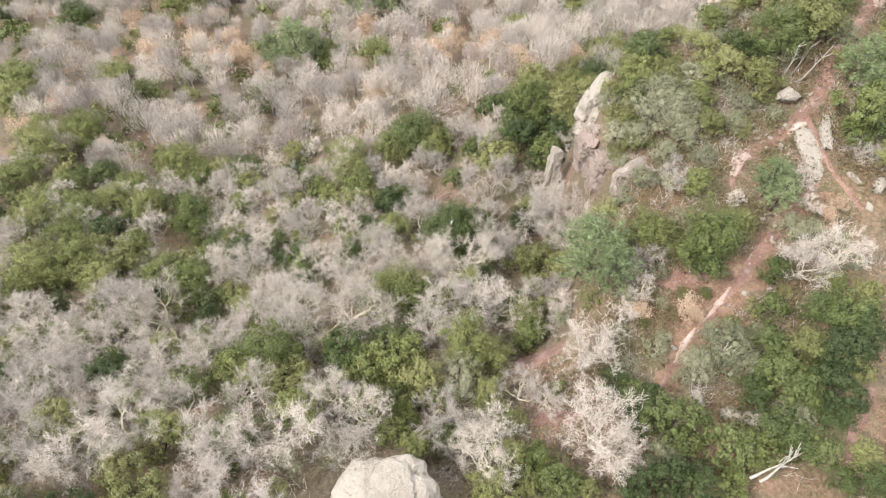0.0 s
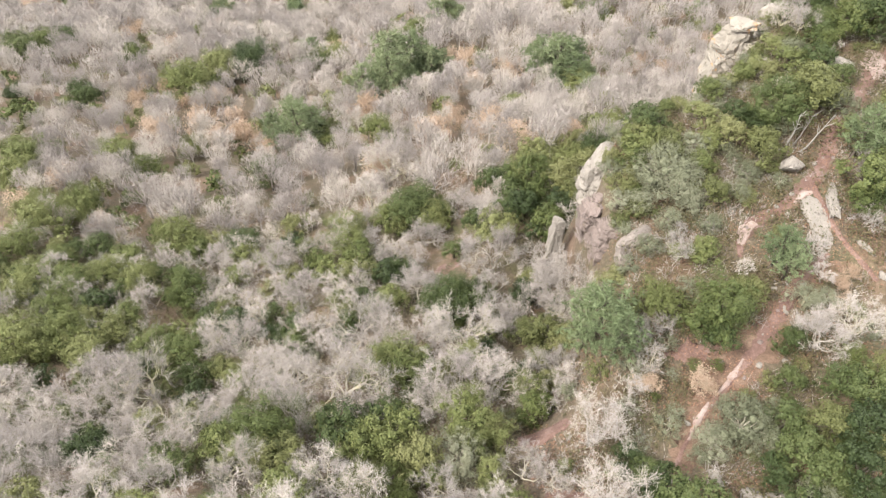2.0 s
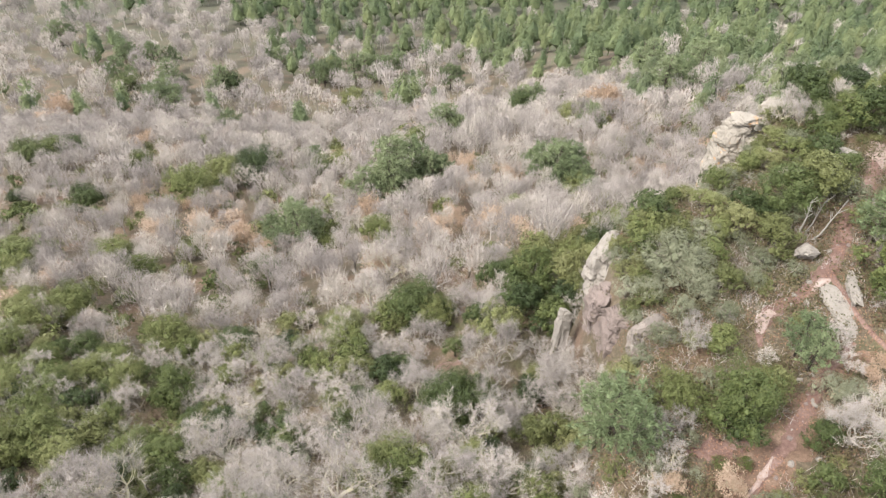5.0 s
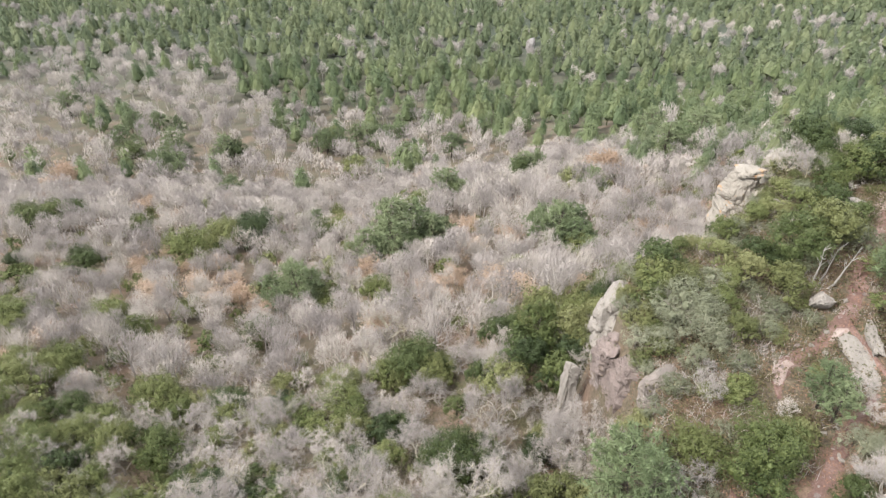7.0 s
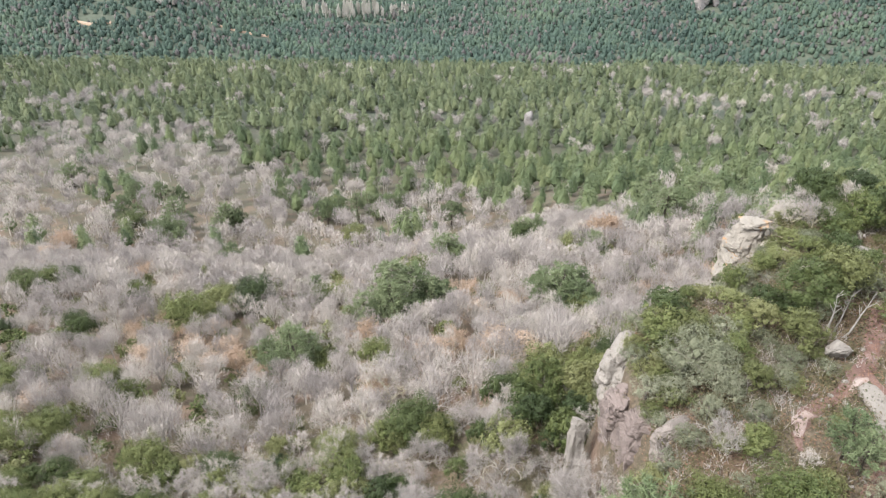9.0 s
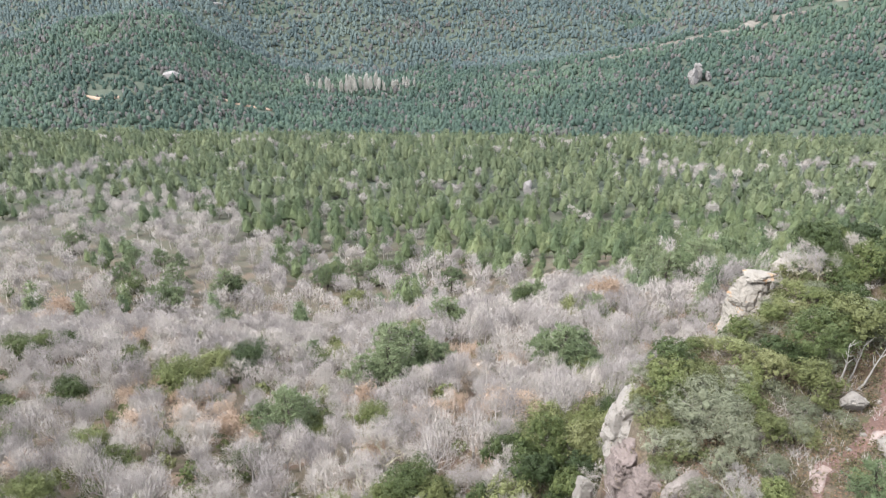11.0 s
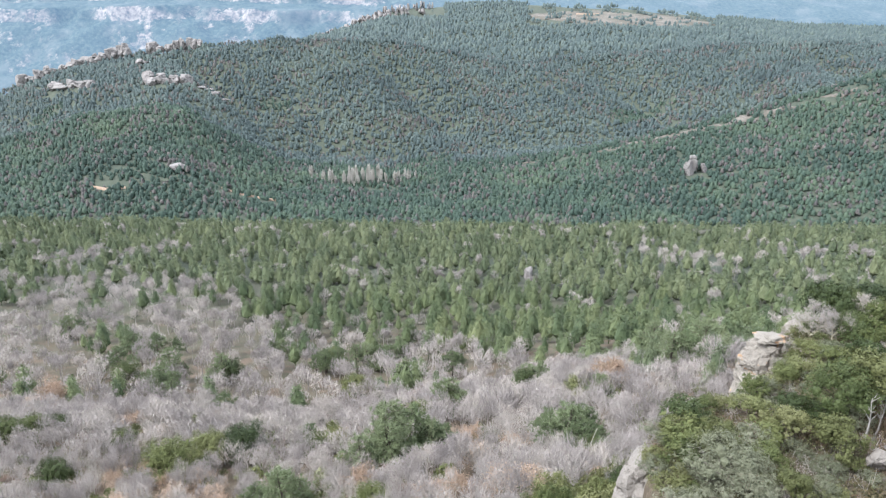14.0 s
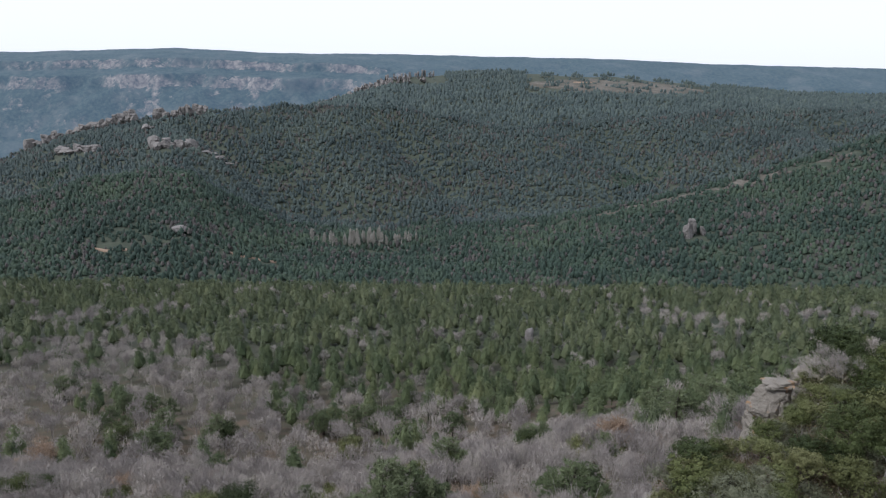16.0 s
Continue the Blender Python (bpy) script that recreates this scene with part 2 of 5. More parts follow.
def part(name, mesh, parent, label=""):
    ob = new(name, mesh)
    ob.parent = parent
    return tagged(ob, label)


def weld(pieces):
    """Several (verts, triangles) as one."""
    v, f, k = [], [], 0
    for a, b in pieces:
        v.append(a)
        f.append(np.asarray(b) + k)
        k += len(a)
    return np.concatenate(v), np.concatenate(f)


def unit(v):
    return v / (np.linalg.norm(v, axis=-1, keepdims=True) + 1e-9)


def ball(level):
    bm = bmesh.new()
    bmesh.ops.create_icosphere(bm, subdivisions=level, radius=1)
    v = np.array([p.co for p in bm.verts])
    f = np.array([[p.index for p in q.verts] for q in bm.faces])
    bm.free()
    return v, f


BALLS = {k: ball(k) for k in (1, 2, 3, 4, 5)}


def spot(x, y, lift=0.0):
    return Vector((x, y, float(height(x, y)) + lift))


# ------------------------------------------------------------------ the lie of the land
def ramp(v, a, b):
    w = np.clip((np.asarray(v, float) - a) / (b - a), 0, 1)
    return w * w * (3 - 2 * w)


def ripple(x, y, size):
    """Cheap smooth relief between -1 and 1."""
    a, b = np.asarray(x) / size, np.asarray(y) / size
    return (np.sin(a * 1.7 + 1.3 * np.sin(b * 0.9 + 0.4)) + np.sin(b * 2.1 + 1.1 * np.sin(a * 1.3 + 2.0))
            + 0.5 * np.sin(a * 4.3 + b * 3.1 + 1.0) + 0.5 * np.sin(b * 4.9 - a * 3.7)) / 3.0


# the slope below the camera: distance and height
SLOPE_Y = (-80, 0, 9, 17, 22, 38, 75, 100, 130, 176, 200, 270, 370, 470, 560, 620, 780)
SLOPE_Z = (80, 43.5, 39, 33.4, 29.8, 20.5, 2.5, -8, -20, -42, -51, -71, -88, -104, -119, -140, -186)
# the rim of the bench that carries the path
RIM_Y = (-30, 10, 16, 22, 28, 33, 38, 41, 44, 48, 51, 56, 60)
RIM_X = (3, 5, 8, 10.5, 12.3, 11.2, 12.6, 17.2, 22.3, 25.4, 27.6, 31, 60)
# ridges beyond the valley: bearing (x over y), then height over the last eye, as a slope, of each crest
BEARING = (-0.85, -0.65, -0.57, -0.50, -0.36, -0.22, -0.07, 0.08, 0.22, 0.36, 0.50, 0.68, 0.9)
FRONT = (-0.215, -0.196, -0.178, -0.154, -0.150, -0.225, -0.236, -0.218, -0.194, -0.157, -0.117, -0.055, -0.03)
CREST = (-0.24, -0.146, -0.110, -0.087, -0.063, -0.050, -0.053, -0.082, -0.067, -0.057, -0.052, -0.054, -0.05)
PLATEAU = (-0.15, -0.15, -0.15, -0.145, -0.12, -0.066, -0.015, -0.004, -0.010, -0.020, -0.032, -0.032, -0.035)
SKYLINE = (0.010, 0.0125, 0.0135, 0.016, 0.021, 0.0152, 0.0158, 0.0135, 0.0122, 0.007, 0.0045, 0.0025, 0.003)
LAST_EYE = 60.0


def rim(y):
    return np.interp(y, RIM_Y, RIM_X)


def height(x, y):
    x, y = np.asarray(x, float), np.asarray(y, float)
    w = 2 + 0.05 * np.abs(y)
    near = sum(np.interp(y + k * w, SLOPE_Y, SLOPE_Z) for k in (-1, -0.5, 0, 0.5, 1)) / 5
    near = near - 7.0 * ramp(-x, -2, 27) * ramp(y, 8, 24) * (1 - ramp(y, 150, 320))
    near = near + np.clip(0.22 * (x - 8), 0, 11) * ramp(y, 55, 75) * (1 - ramp(y, 180, 320))
    near = near + 6.5 * ramp(x, 0, 9) * ramp(y, 33, 41) * (1 - ramp(y, 58, 80))
    near = near + 0.35 * ripple(x, y, 5.0) + 1.6 * ripple(x, y, 34.0) * ramp(y, 60, 160)
    bench = 37.6 + 0.05 * np.clip(x - 20, -10, 30) - 0.10 * np.clip(y - 40, 0, 30) + 0.16 * np.clip(14 - y, 0, 40) \
        + 0.9 * ramp(x, 22, 30) * ramp(y, 20, 30) + 0.3 * ripple(x, y, 4.0)
    k = ramp((x - rim(y)) / (1 - 0.2 * ramp(y, 24, 29) + 0.9 * ramp(y, 38, 45)), -3.2, 0.6) * (1 - ramp(y, 54, 61))
    near = near * (1 - k) + bench * k
    u = np.clip(x / np.maximum(y, 60.0), -1.2, 1.2)
    front, crest = np.interp(u, BEARING, FRONT), np.interp(u, BEARING, CREST)
    plateau = np.interp(u, BEARING, PLATEAU)
    z_f, z_c = LAST_EYE + 1150 * front - 5, LAST_EYE + 1750 * crest - 5
    z_p = LAST_EYE + 2900 * plateau - 4
    dip_f = 4 + 26 * ramp(u, 0.0, 0.3) + 30 * ramp(-u, 0.38, 0.55)
    dip_c = 14 + 120 * ramp(-u, 0.3, 0.5)
    d_f, d_c, d_p = z_f - dip_f, np.minimum(z_c - dip_c, z_p), z_p - 40
    base = np.minimum(d_p - 120, -150)
    knots = [(780, -186 + 0 * x), (860, -186 + 0.22 * (z_f + 186)), (1150, z_f), (1290, d_f), (1750, z_c), (1960, d_c), (2900, z_p),
             (3150, d_p), (3500, base), (4700, base - 60)]
    far = knots[0][1]
    for (ya, za), (yb, zb) in zip(knots, knots[1:]):
        w = np.clip((y - ya) / (yb - ya), 0, 1)
        far = np.where(y > ya, za + (zb - za) * w, far)
    far = far + (ripple(x, y, 75.0) * 7 + ripple(x, y, 190.0) * 9) * ramp(y, 820, 1000) * (1 - 0.75 * ramp(y, 1000, 1150) + 0.3 * ramp(y, 1250, 1400))
    gully = (1 - np.abs(np.sin(u * 11 + 0.5 * np.sin(y / 120) + 0.3))) ** 2
    far = far + (9 - 34 * gully) * ramp(y, 1290, 1420) * (1 - ramp(y, 1600, 1740))
    return np.where(y < 780, near, far)


def distance_height(x, y):
    """The plateau on the skyline, 4 km off, with its stepped slopes."""
    u = x / y
    top = LAST_EYE + 4300 * np.interp(u, BEARING, SKYLINE) + 4 * ripple(x, y, 90.0)
    low = -470 + 0 * x
    steps = (3250, 0.0), (3750, 0.68), (3780, 0.78), (3890, 0.83), (3915, 0.91), (4060, 0.95), (4300, 1.0), (4600, 1.0)
    ragged = y + 45 * ripple(x, y, 420.0) + 40 * ripple(x, y, 120.0) + 14 * ripple(x, y, 33.0)
    stepped = np.interp(ragged, [a for a, _ in steps], [b for _, b in steps])
    plain = np.interp(y + 60 * ripple(x, y, 260.0), (3250, 3900, 4300, 4600), (0.0, 0.8, 1.0, 1.0))
    west = 1 - ramp(u, -0.16, 0.02)
    return low + (top - low) * (plain + (stepped - plain) * west)


# ------------------------------------------------------------------ the ground: one sheet to the skyline
def build_ground():
    fan = np.concatenate([np.linspace(-1.6, -0.72, 22)[:-1], np.linspace(-0.72, 0.72, 240), np.linspace(0.72, 1.6, 22)[1:]])
    deep = np.concatenate([np.geomspace(10, 130, 230)[:-1], np.geomspace(130, 4770, 170)]) - 70
    u, y = np.meshgrid(fan, deep)
    x = u * (y + 70)
    v = np.stack([x, y, height(x, y)], -1).reshape(-1, 3)
    r, c = len(deep), len(fan)
    i = (np.arange(r - 1)[:, None] * c + np.arange(c - 1)[None]).ravel()
    f = np.stack([i, i + 1, i + c + 1, i + c], 1)
    ob = new("ground", mesh_from("ground", v, f, GROUND, True))
    return tagged(ob, "wooded hillside of brown leaf litter and red soil falling to a valley", "ground", kind="structure")


build_ground()


def strip(name, line, widths, material, label, lift=0.05, rough=0.25, step=0.35):
    """A trodden way that lies on the ground, with a ragged edge."""
    line = np.array(line, float)
    s = np.concatenate([[0], np.cumsum(np.linalg.norm(np.diff(line, axis=0), axis=1))])
    t = np.linspace(0, s[-1], max(6, int(s[-1] / step)))
    px, py, w = np.interp(t, s, line[:, 0]), np.interp(t, s, line[:, 1]), np.interp(t, s, widths)
    k = np.ones(5) / 5
    if len(t) > 12:
        px[2:-2], py[2:-2] = np.convolve(px, k, "valid"), np.convolve(py, k, "valid")
    side = unit(np.stack([-np.gradient(py), np.gradient(px)], 1))
    rng = np.random.default_rng(len(t))
    cols, across = 9, []
    for j in range(cols):
        e = j / (cols - 1) * 2 - 1
        off = e * w * 0.5 * (1 + rough * abs(e) * rng.uniform(-1, 1, len(t)))
        qx, qy = px + side[:, 0] * off, py + side[:, 1] * off
        across.append(np.stack([qx, qy, height(qx, qy) + lift * (1 - 1.9 * abs(e) ** 3)], 1))
    v = np.stack(across, 1).reshape(-1, 3)
    i = (np.arange(len(t) - 1)[:, None] * cols + np.arange(cols - 1)[None]).ravel()
    ob = new(name, mesh_from(name, v, np.stack([i, i + cols, i + cols + 1, i + 1], 1), material, True))
    return tagged(ob, label, "path", kind="structure")


PATH_LOW = ((11.6, 12.6), (13.0, 14.9), (14.1, 16.3), (15.8, 18.1), (17.3, 19.6), (18.7, 21.2), (20.5, 23.3), (21.6, 24.8), (23.2, 26.2), (24.4, 27.2))
PATH_TOP = ((18.95, 27.0), (19.1, 27.8), (19.85, 29.2), (20.9, 30.2), (22.4, 31.0), (23.9, 32.0), (25.1, 33.2), (26.3, 34.4), (27.1, 36.0), (28.1, 37.8), (29.7, 39.8), (32.6, 43.2), (36, 47))
PATH_GULLY = ((25.1, 33.2), (25.1, 32.0), (25.15, 30.2), (25.3, 28.6), (25.7, 27.2), (26.2, 25.9), (26.6, 25.0))
DITCH = ((23.6, 13.6), (22.4, 11.8), (21.4, 10.4), (20.2, 8.6))
strip("litter_bank_low", ((11.8, 12.8), (13.4, 15.2), (15.0, 17.6), (17.2, 19.9), (18.8, 21.6), (20.4, 23.6)), (0.8, 2.0, 3.2, 3.6, 3.0, 1.2), LITTER_EARTH, "brown oak-leaf litter spread round the footpath", 0.03, 0.8, 0.25)
strip("litter_bank_high", ((21.0, 24.4), (22.6, 25.4), (24.2, 26.2), (25.4, 26.3)), (0.6, 1.8, 1.8, 0.6), LITTER_EARTH, "brown oak-leaf litter below a rock slab", 0.03, 0.8, 0.25)
strip("path_lower", PATH_LOW, (0.3, 0.4, 0.5, 0.6, 0.9, 1.3, 1.0, 0.8, 0.6, 0.4), RED_EARTH, "trodden red-earth footpath strewn with stones and litter", 0.05, 0.9)
strip("path_upper", PATH_TOP, (0.35, 0.6, 1.3, 1.25, 1.1, 1.3, 1.6, 1.2, 1.1, 1.2, 1.4, 1.7, 1.8), RED_EARTH, "red-earth footpath along the top of the spur", 0.05, 0.45)
strip("path_gully", PATH_GULLY, (0.9, 0.5, 0.4, 0.4, 0.45, 0.5, 0.4), RED_EARTH, "narrow red gully between two rock ledges")
strip("path_ditch", DITCH, (0.8, 0.9, 0.9, 0.8), RED_EARTH, "dark red bare earth under evergreen trees")
strip("path_worn_low", ((13.3, 15.2), (14.1, 16.4), (14.9, 17.4)), (0.2, 0.55, 0.25), PALE_EARTH, "pale worn stretch of footpath", 0.08, 0.8, 0.2)
strip("path_worn_mid", ((15.4, 17.8), (16.6, 19.0), (17.4, 20.0)), (0.2, 0.55, 0.2), PALE_EARTH, "pale worn stretch of footpath beside stones", 0.08, 0.8, 0.2)
strip("path_worn_flat", ((19.2, 28.0), (19.8, 29.2), (20.6, 29.9)), (0.5, 1.1, 0.8), PALE_EARTH, "pale pink worn landing of the footpath", 0.10)
strip("path_worn_bend", ((23.6, 31.4), (24.4, 32.2), (24.9, 32.2)), (0.4, 0.9, 0.4), PALE_EARTH, "pale trodden earth beside a rock slab", 0.08, 0.7, 0.2)
strip("soil_patch_far", ((32.6, 42.5), (33.6, 45.4), (34.2, 47.2)), (0.8, 2.4, 1.0), PALE_EARTH, "pale bare ground on top of the spur", 0.10, 0.6)
strip("soil_patch_slope", ((-0.2, 38.0), (0.9, 38.2), (2.0, 38.6)), (0.8, 2.2, 0.9), RED_EARTH, "bare reddish soil between trees on the slope", 0.12, 0.6)
strip("soil_patch_glade", ((4.6, 16.3), (5.9, 16.6), (7.4, 17.0)), (0.8, 2.2, 0.8), RED_EARTH, "bare reddish soil in a small glade", 0.12, 0.6)
strip("soil_patch_glade_low", ((5.2, 11.8), (6.3, 12.2), (7.8, 12.2)), (0.3, 1.3, 0.3), RED_EARTH, "bare reddish soil in a small glade", 0.08, 0.9, 0.2)
strip("soil_patch_bank", ((13.0, 20.4), (14.8, 20.6), (16.8, 20.9)), (0.4, 1.6, 0.5), RED_EARTH, "bare reddish bank beside the footpath", 0.05, 0.95, 0.2)
strip("far_track", ((-440, 880), (-418, 872), (-396, 876)), (3, 6, 3), SAND, "pale forest track on the far side of the valley", 2.5, 0.25, 4)
strip("far_track_bend", ((-285, 905), (-262, 898), (-228, 900), (-205, 909)), (2, 5, 6, 2), SAND, "pale forest track cut through the pine wood", 2.5, 0.25, 4)

RIDGE = ((60, 1146), (150, 1140), (260, 1136), (380, 1132), (500, 1128), (640, 1122))
for k, (a, b, wide) in enumerate(((85, 150, 16), (235, 330, 22), (330, 440, 30), (440, 545, 34), (585, 635, 18))):
    xs = np.linspace(a, b, 7)
    strip("ridge_heath_%d" % (k + 1), [(x, float(np.interp(x, *zip(*RIDGE))) + 7 * math.sin(x * 0.11)) for x in xs], wide * np.array((0.15, 0.6, 1.0, 0.7, 1.0, 0.6, 0.15)), DRY_GRASS, "pale dry heath below the crest of a wooded ridge", 0.8, 0.9, 5)
strip("plateau_heath", ((300, 2620), (440, 2640), (620, 2650), (800, 2640), (940, 2620)), (60, 400, 460, 420, 80), DRY_GRASS, "brownish bare heath on top of the plateau", 6.0, 0.3, 20)
strip("plateau_scar", ((470, 2700), (505, 2690), (550, 2700)), (6, 16, 5), SAND, "pale quarry scar on the plateau", 9.0, 0.4, 6)


def far_forest():
    """Green woods a long way off, paler rock showing through, blue haze as emission."""
    m, n, l, b = shader("far_hazy_woods", 1.0)
    c = n.new("ShaderNodeNewGeometry").outputs["Position"]
    speckle, wide = grain(n, l, c, 0.05, 6, 0.75), grain(n, l, c, 0.006, 5, 0.6)
    col = stops(n, l, speckle, ((0.35, (0.02, 0.034, 0.028)), (0.55, (0.045, 0.062, 0.05)), (0.7, (0.08, 0.092, 0.075))))
    col = blend(n, l, stops(n, l, wide, ((0.54, (0, 0, 0)), (0.68, (0.4, 0.4, 0.4)))), col, (0.11, 0.115, 0.10))
    lie = n.new("ShaderNodeSeparateXYZ")
    l.new(n.new("ShaderNodeNewGeometry").outputs["True Normal"], lie.inputs[0])
    steep = sums(n, l, "ADD", lie.outputs[2], sums(n, l, "MULTIPLY", sums(n, l, "SUBTRACT", grain(n, l, c, 0.014, 7, 0.8), 0.5), 2.1))
    col = blend(n, l, blend(n, l, stops(n, l, grain(n, l, c, 0.0035, 4, 0.6), ((0.42, (0, 0, 0)), (0.52, (1, 1, 1)))), (0, 0, 0), stops(n, l, steep, ((0.44, (0.9, 0.9, 0.9)), (0.62, (0, 0, 0))))), col, stops(n, l, grain(n, l, c, 0.04, 5, 0.7), ((0.38, (0.07, 0.068, 0.06)), (0.62, (0.255, 0.225, 0.19)))))
    l.new(col, b.inputs["Base Color"])
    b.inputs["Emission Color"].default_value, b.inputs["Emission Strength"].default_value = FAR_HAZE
    return m


def build_backdrop():
    fan, deep = np.linspace(-1.0, 1.0, 380), np.concatenate([np.linspace(3250, 3700, 20)[:-1], np.linspace(3700, 4100, 60)[:-1], np.linspace(4100, 4600, 20)])
    u, y = np.meshgrid(fan, deep)
    x = u * y
    v = np.stack([x, y, distance_height(x, y)], -1).reshape(-1, 3)
    c = len(fan)
    i = (np.arange(len(deep) - 1)[:, None] * c + np.arange(c - 1)[None]).ravel()
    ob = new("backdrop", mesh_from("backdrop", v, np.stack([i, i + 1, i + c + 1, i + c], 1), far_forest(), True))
    tagged(ob, "distant plateau with stepped wooded slopes, glowing blue for haze", "plateau", kind="structure")


build_backdrop()


# ------------------------------------------------------------------ tree makers
def kites(rng, at, facing, long, wide):
    """Small four-cornered leaf sprays at the points, turned towards facing."""
    n = len(at)
    z = unit(facing)
    a = unit(np.cross(z, rng.normal(size=(n, 3))))
    b = np.cross(z, a)
    L, W = (long * rng.uniform(0.65, 1.35, n))[:, None], (wide * rng.uniform(0.65, 1.35, n))[:, None]
    bend = z * L * 0.22
    v = np.stack([at - a * L * 0.5 - bend, at + b * W * 0.5, at + a * L * 0.5 - bend, at - b * W * 0.5], 1).reshape(-1, 3)
    i = np.arange(n)[:, None] * 4
    return v, np.concatenate([i + [0, 1, 2], i + [0, 2, 3]])


def flecks(rng, at, facing, long, wide):
    """Single three-cornered leaves at the points, turned towards facing."""
    n = len(at)
    z = unit(facing)
    a = unit(np.cross(z, rng.normal(size=(n, 3))))
    b = np.cross(z, a)
    L, W = (long * rng.uniform(0.6, 1.4, n))[:, None], (wide * rng.uniform(0.6, 1.4, n))[:, None]
    v = np.stack([at - a * L * 0.45 - b * W * 0.5, at - a * L * 0.45 + b * W * 0.5, at + a * L * 0.55], 1).reshape(-1, 3)
    return v, np.arange(n * 3).reshape(-1, 3)


def blades(rng, at, way, long, wide):
    """Thin three-cornered twigs or needles that start at the points."""
    n = len(at)
    w = unit(way)
    s = unit(np.cross(w, rng.normal(size=(n, 3)))) * wide * 0.5
    tip = at + w * (long * rng.uniform(0.6, 1.3, n))[:, None]
    return np.stack([at - s, at + s, tip], 1).reshape(-1, 3), np.arange(n * 3).reshape(-1, 3)


def ribbons(rng, a, b, wide):
    """Thin flat twigs from a to b, each overlapping the next."""
    w = b - a
    s = unit(np.cross(w, rng.normal(size=w.shape))) * wide * 0.5
    e = b + w * 0.06
    v = np.stack([a - s, a + s, e + s * 0.6, e - s * 0.6], 1).reshape(-1, 3)
    i = np.arange(len(a))[:, None] * 4
    return v, np.concatenate([i + [0, 1, 2], i + [0, 2, 3]])


def tubes(segments, sides=4):
    """Tapered round pieces: start, end, radius at both."""
    p, q = np.array([s[0] for s in segments]), np.array([s[1] for s in segments])
    r, t = np.array([s[2] for s in segments]), np.array([s[3] for s in segments])
    w = unit(q - p)
    a = unit(np.cross(w, np.where(np.abs(w[:, 2:3]) > 0.9, [[1.0, 0, 0]], [[0, 0, 1.0]])))
    b = np.cross(w, a)
    ring = [np.cos(k * 2 * np.pi / sides) * a + np.sin(k * 2 * np.pi / sides) * b for k in range(sides)]
    v = np.stack([p + c * r[:, None] for c in ring] + [q + c * t[:, None] for c in ring], 1).reshape(-1, 3)
    f, i = [], np.arange(len(p)) * 2 * sides
    for k in range(sides):
        m = (k + 1) % sides
        f += [np.stack([i + k, i + m, i + sides + m], 1), np.stack([i + k, i + sides + m, i + sides + k], 1)]
    # each piece hangs on the one whose end it starts from
    near = np.linalg.norm(p[:, None] - q[None], axis=2)
    host = near.argmin(1)
    joined = np.flatnonzero(near[np.arange(len(p)), host] < 1e-4)
    f.append(np.stack([i[host[joined]] + sides, i[joined], i[joined] + 1], 1))
    return v, np.concatenate(f)


def grow(rng, start, way, long, thick, depth, forks, out, tips, lift=0.25, wobble=0.28):
    """Crooked limbs that fork and thin out; tips collects where twigs may start."""
    p, w = np.array(start, float), unit(np.array(way, float))
    steps = 4 if depth > 1 else 3
    for k in range(steps):
        w = unit(w + rng.normal(size=3) * wobble + np.array([0, 0, lift * 0.3]))
        q = p + w * long / steps
        a, b = thick * (1 - 0.45 * k / steps), thick * (1 - 0.45 * (k + 1) / steps)
        out.append((p, q, a, b))
        tips.append((q, w, depth))
        if depth > 0 and k >= (2 if depth > 2 else 1):
            for _ in range(forks if k == steps - 1 else max(1, forks - 1)):
                side = unit(np.cross(w, rng.normal(size=3)))
                turn = unit(w * rng.uniform(0.55, 1.0) + side * rng.uniform(0.6, 1.0) + np.array([0, 0, lift]))
                grow(rng, q, turn, long * rng.uniform(0.55, 0.78), b * 0.66, depth - 1, forks, out, tips, lift, wobble)
        p = q


def bare_shape(seed, depth=3, forks=2, twigs=1500, twig=0.42, wide=0.014, sides=3, tall=4.6, stems=1):
    """A leafless oak about 4 m across: crooked pale limbs and a haze of fine twigs."""
    rng = np.random.default_rng(seed)
    out, tips = [], []
    for s in range(stems):
        foot = np.array([rng.uniform(-0.2, 0.2) * s, rng.uniform(-0.2, 0.2) * s, -0.5])
        trunk = foot + np.array([rng.uniform(-0.4, 0.4), rng.uniform(-0.4, 0.4), tall * 0.34])
        out.append((foot, trunk, 0.14, 0.10))
        for k in range(4 if stems == 1 else 3):
            a = k * 2.1 + rng.uniform(0, 1.2) + s
            grow(rng, foot + (trunk - foot) * rng.uniform(0.75, 1.0), (math.cos(a) * 0.8, math.sin(a) * 0.8, rng.uniform(0.6, 1.3)), tall * 0.33, 0.068, depth, forks, out, tips, 0.25, 0.34)
    thick, thin = [o for o in out if o[2] > 0.014], [o for o in out if o[2] <= 0.014]
    limbs = tubes(thick, sides)
    if thin:
        a, b = np.array([o[0] for o in thin]), np.array([o[1] for o in thin])
        limbs = weld([limbs, ribbons(rng, a, b, max(wide * 1.3, 0.02))])
    ends = [t for t in tips if t[2] <= 1]
    pick = rng.integers(0, len(ends), twigs)
    at = np.array([ends[i][0] for i in pick]) + rng.normal(size=(twigs, 3)) * 0.07
    way = unit(np.array([ends[i][1] for i in pick])) + rng.normal(size=(twigs, 3)) * 0.55 + [0, 0, 0.25]
    return limbs, blades(rng, at, way, twig, wide), np.array([t[0] for t in ends])


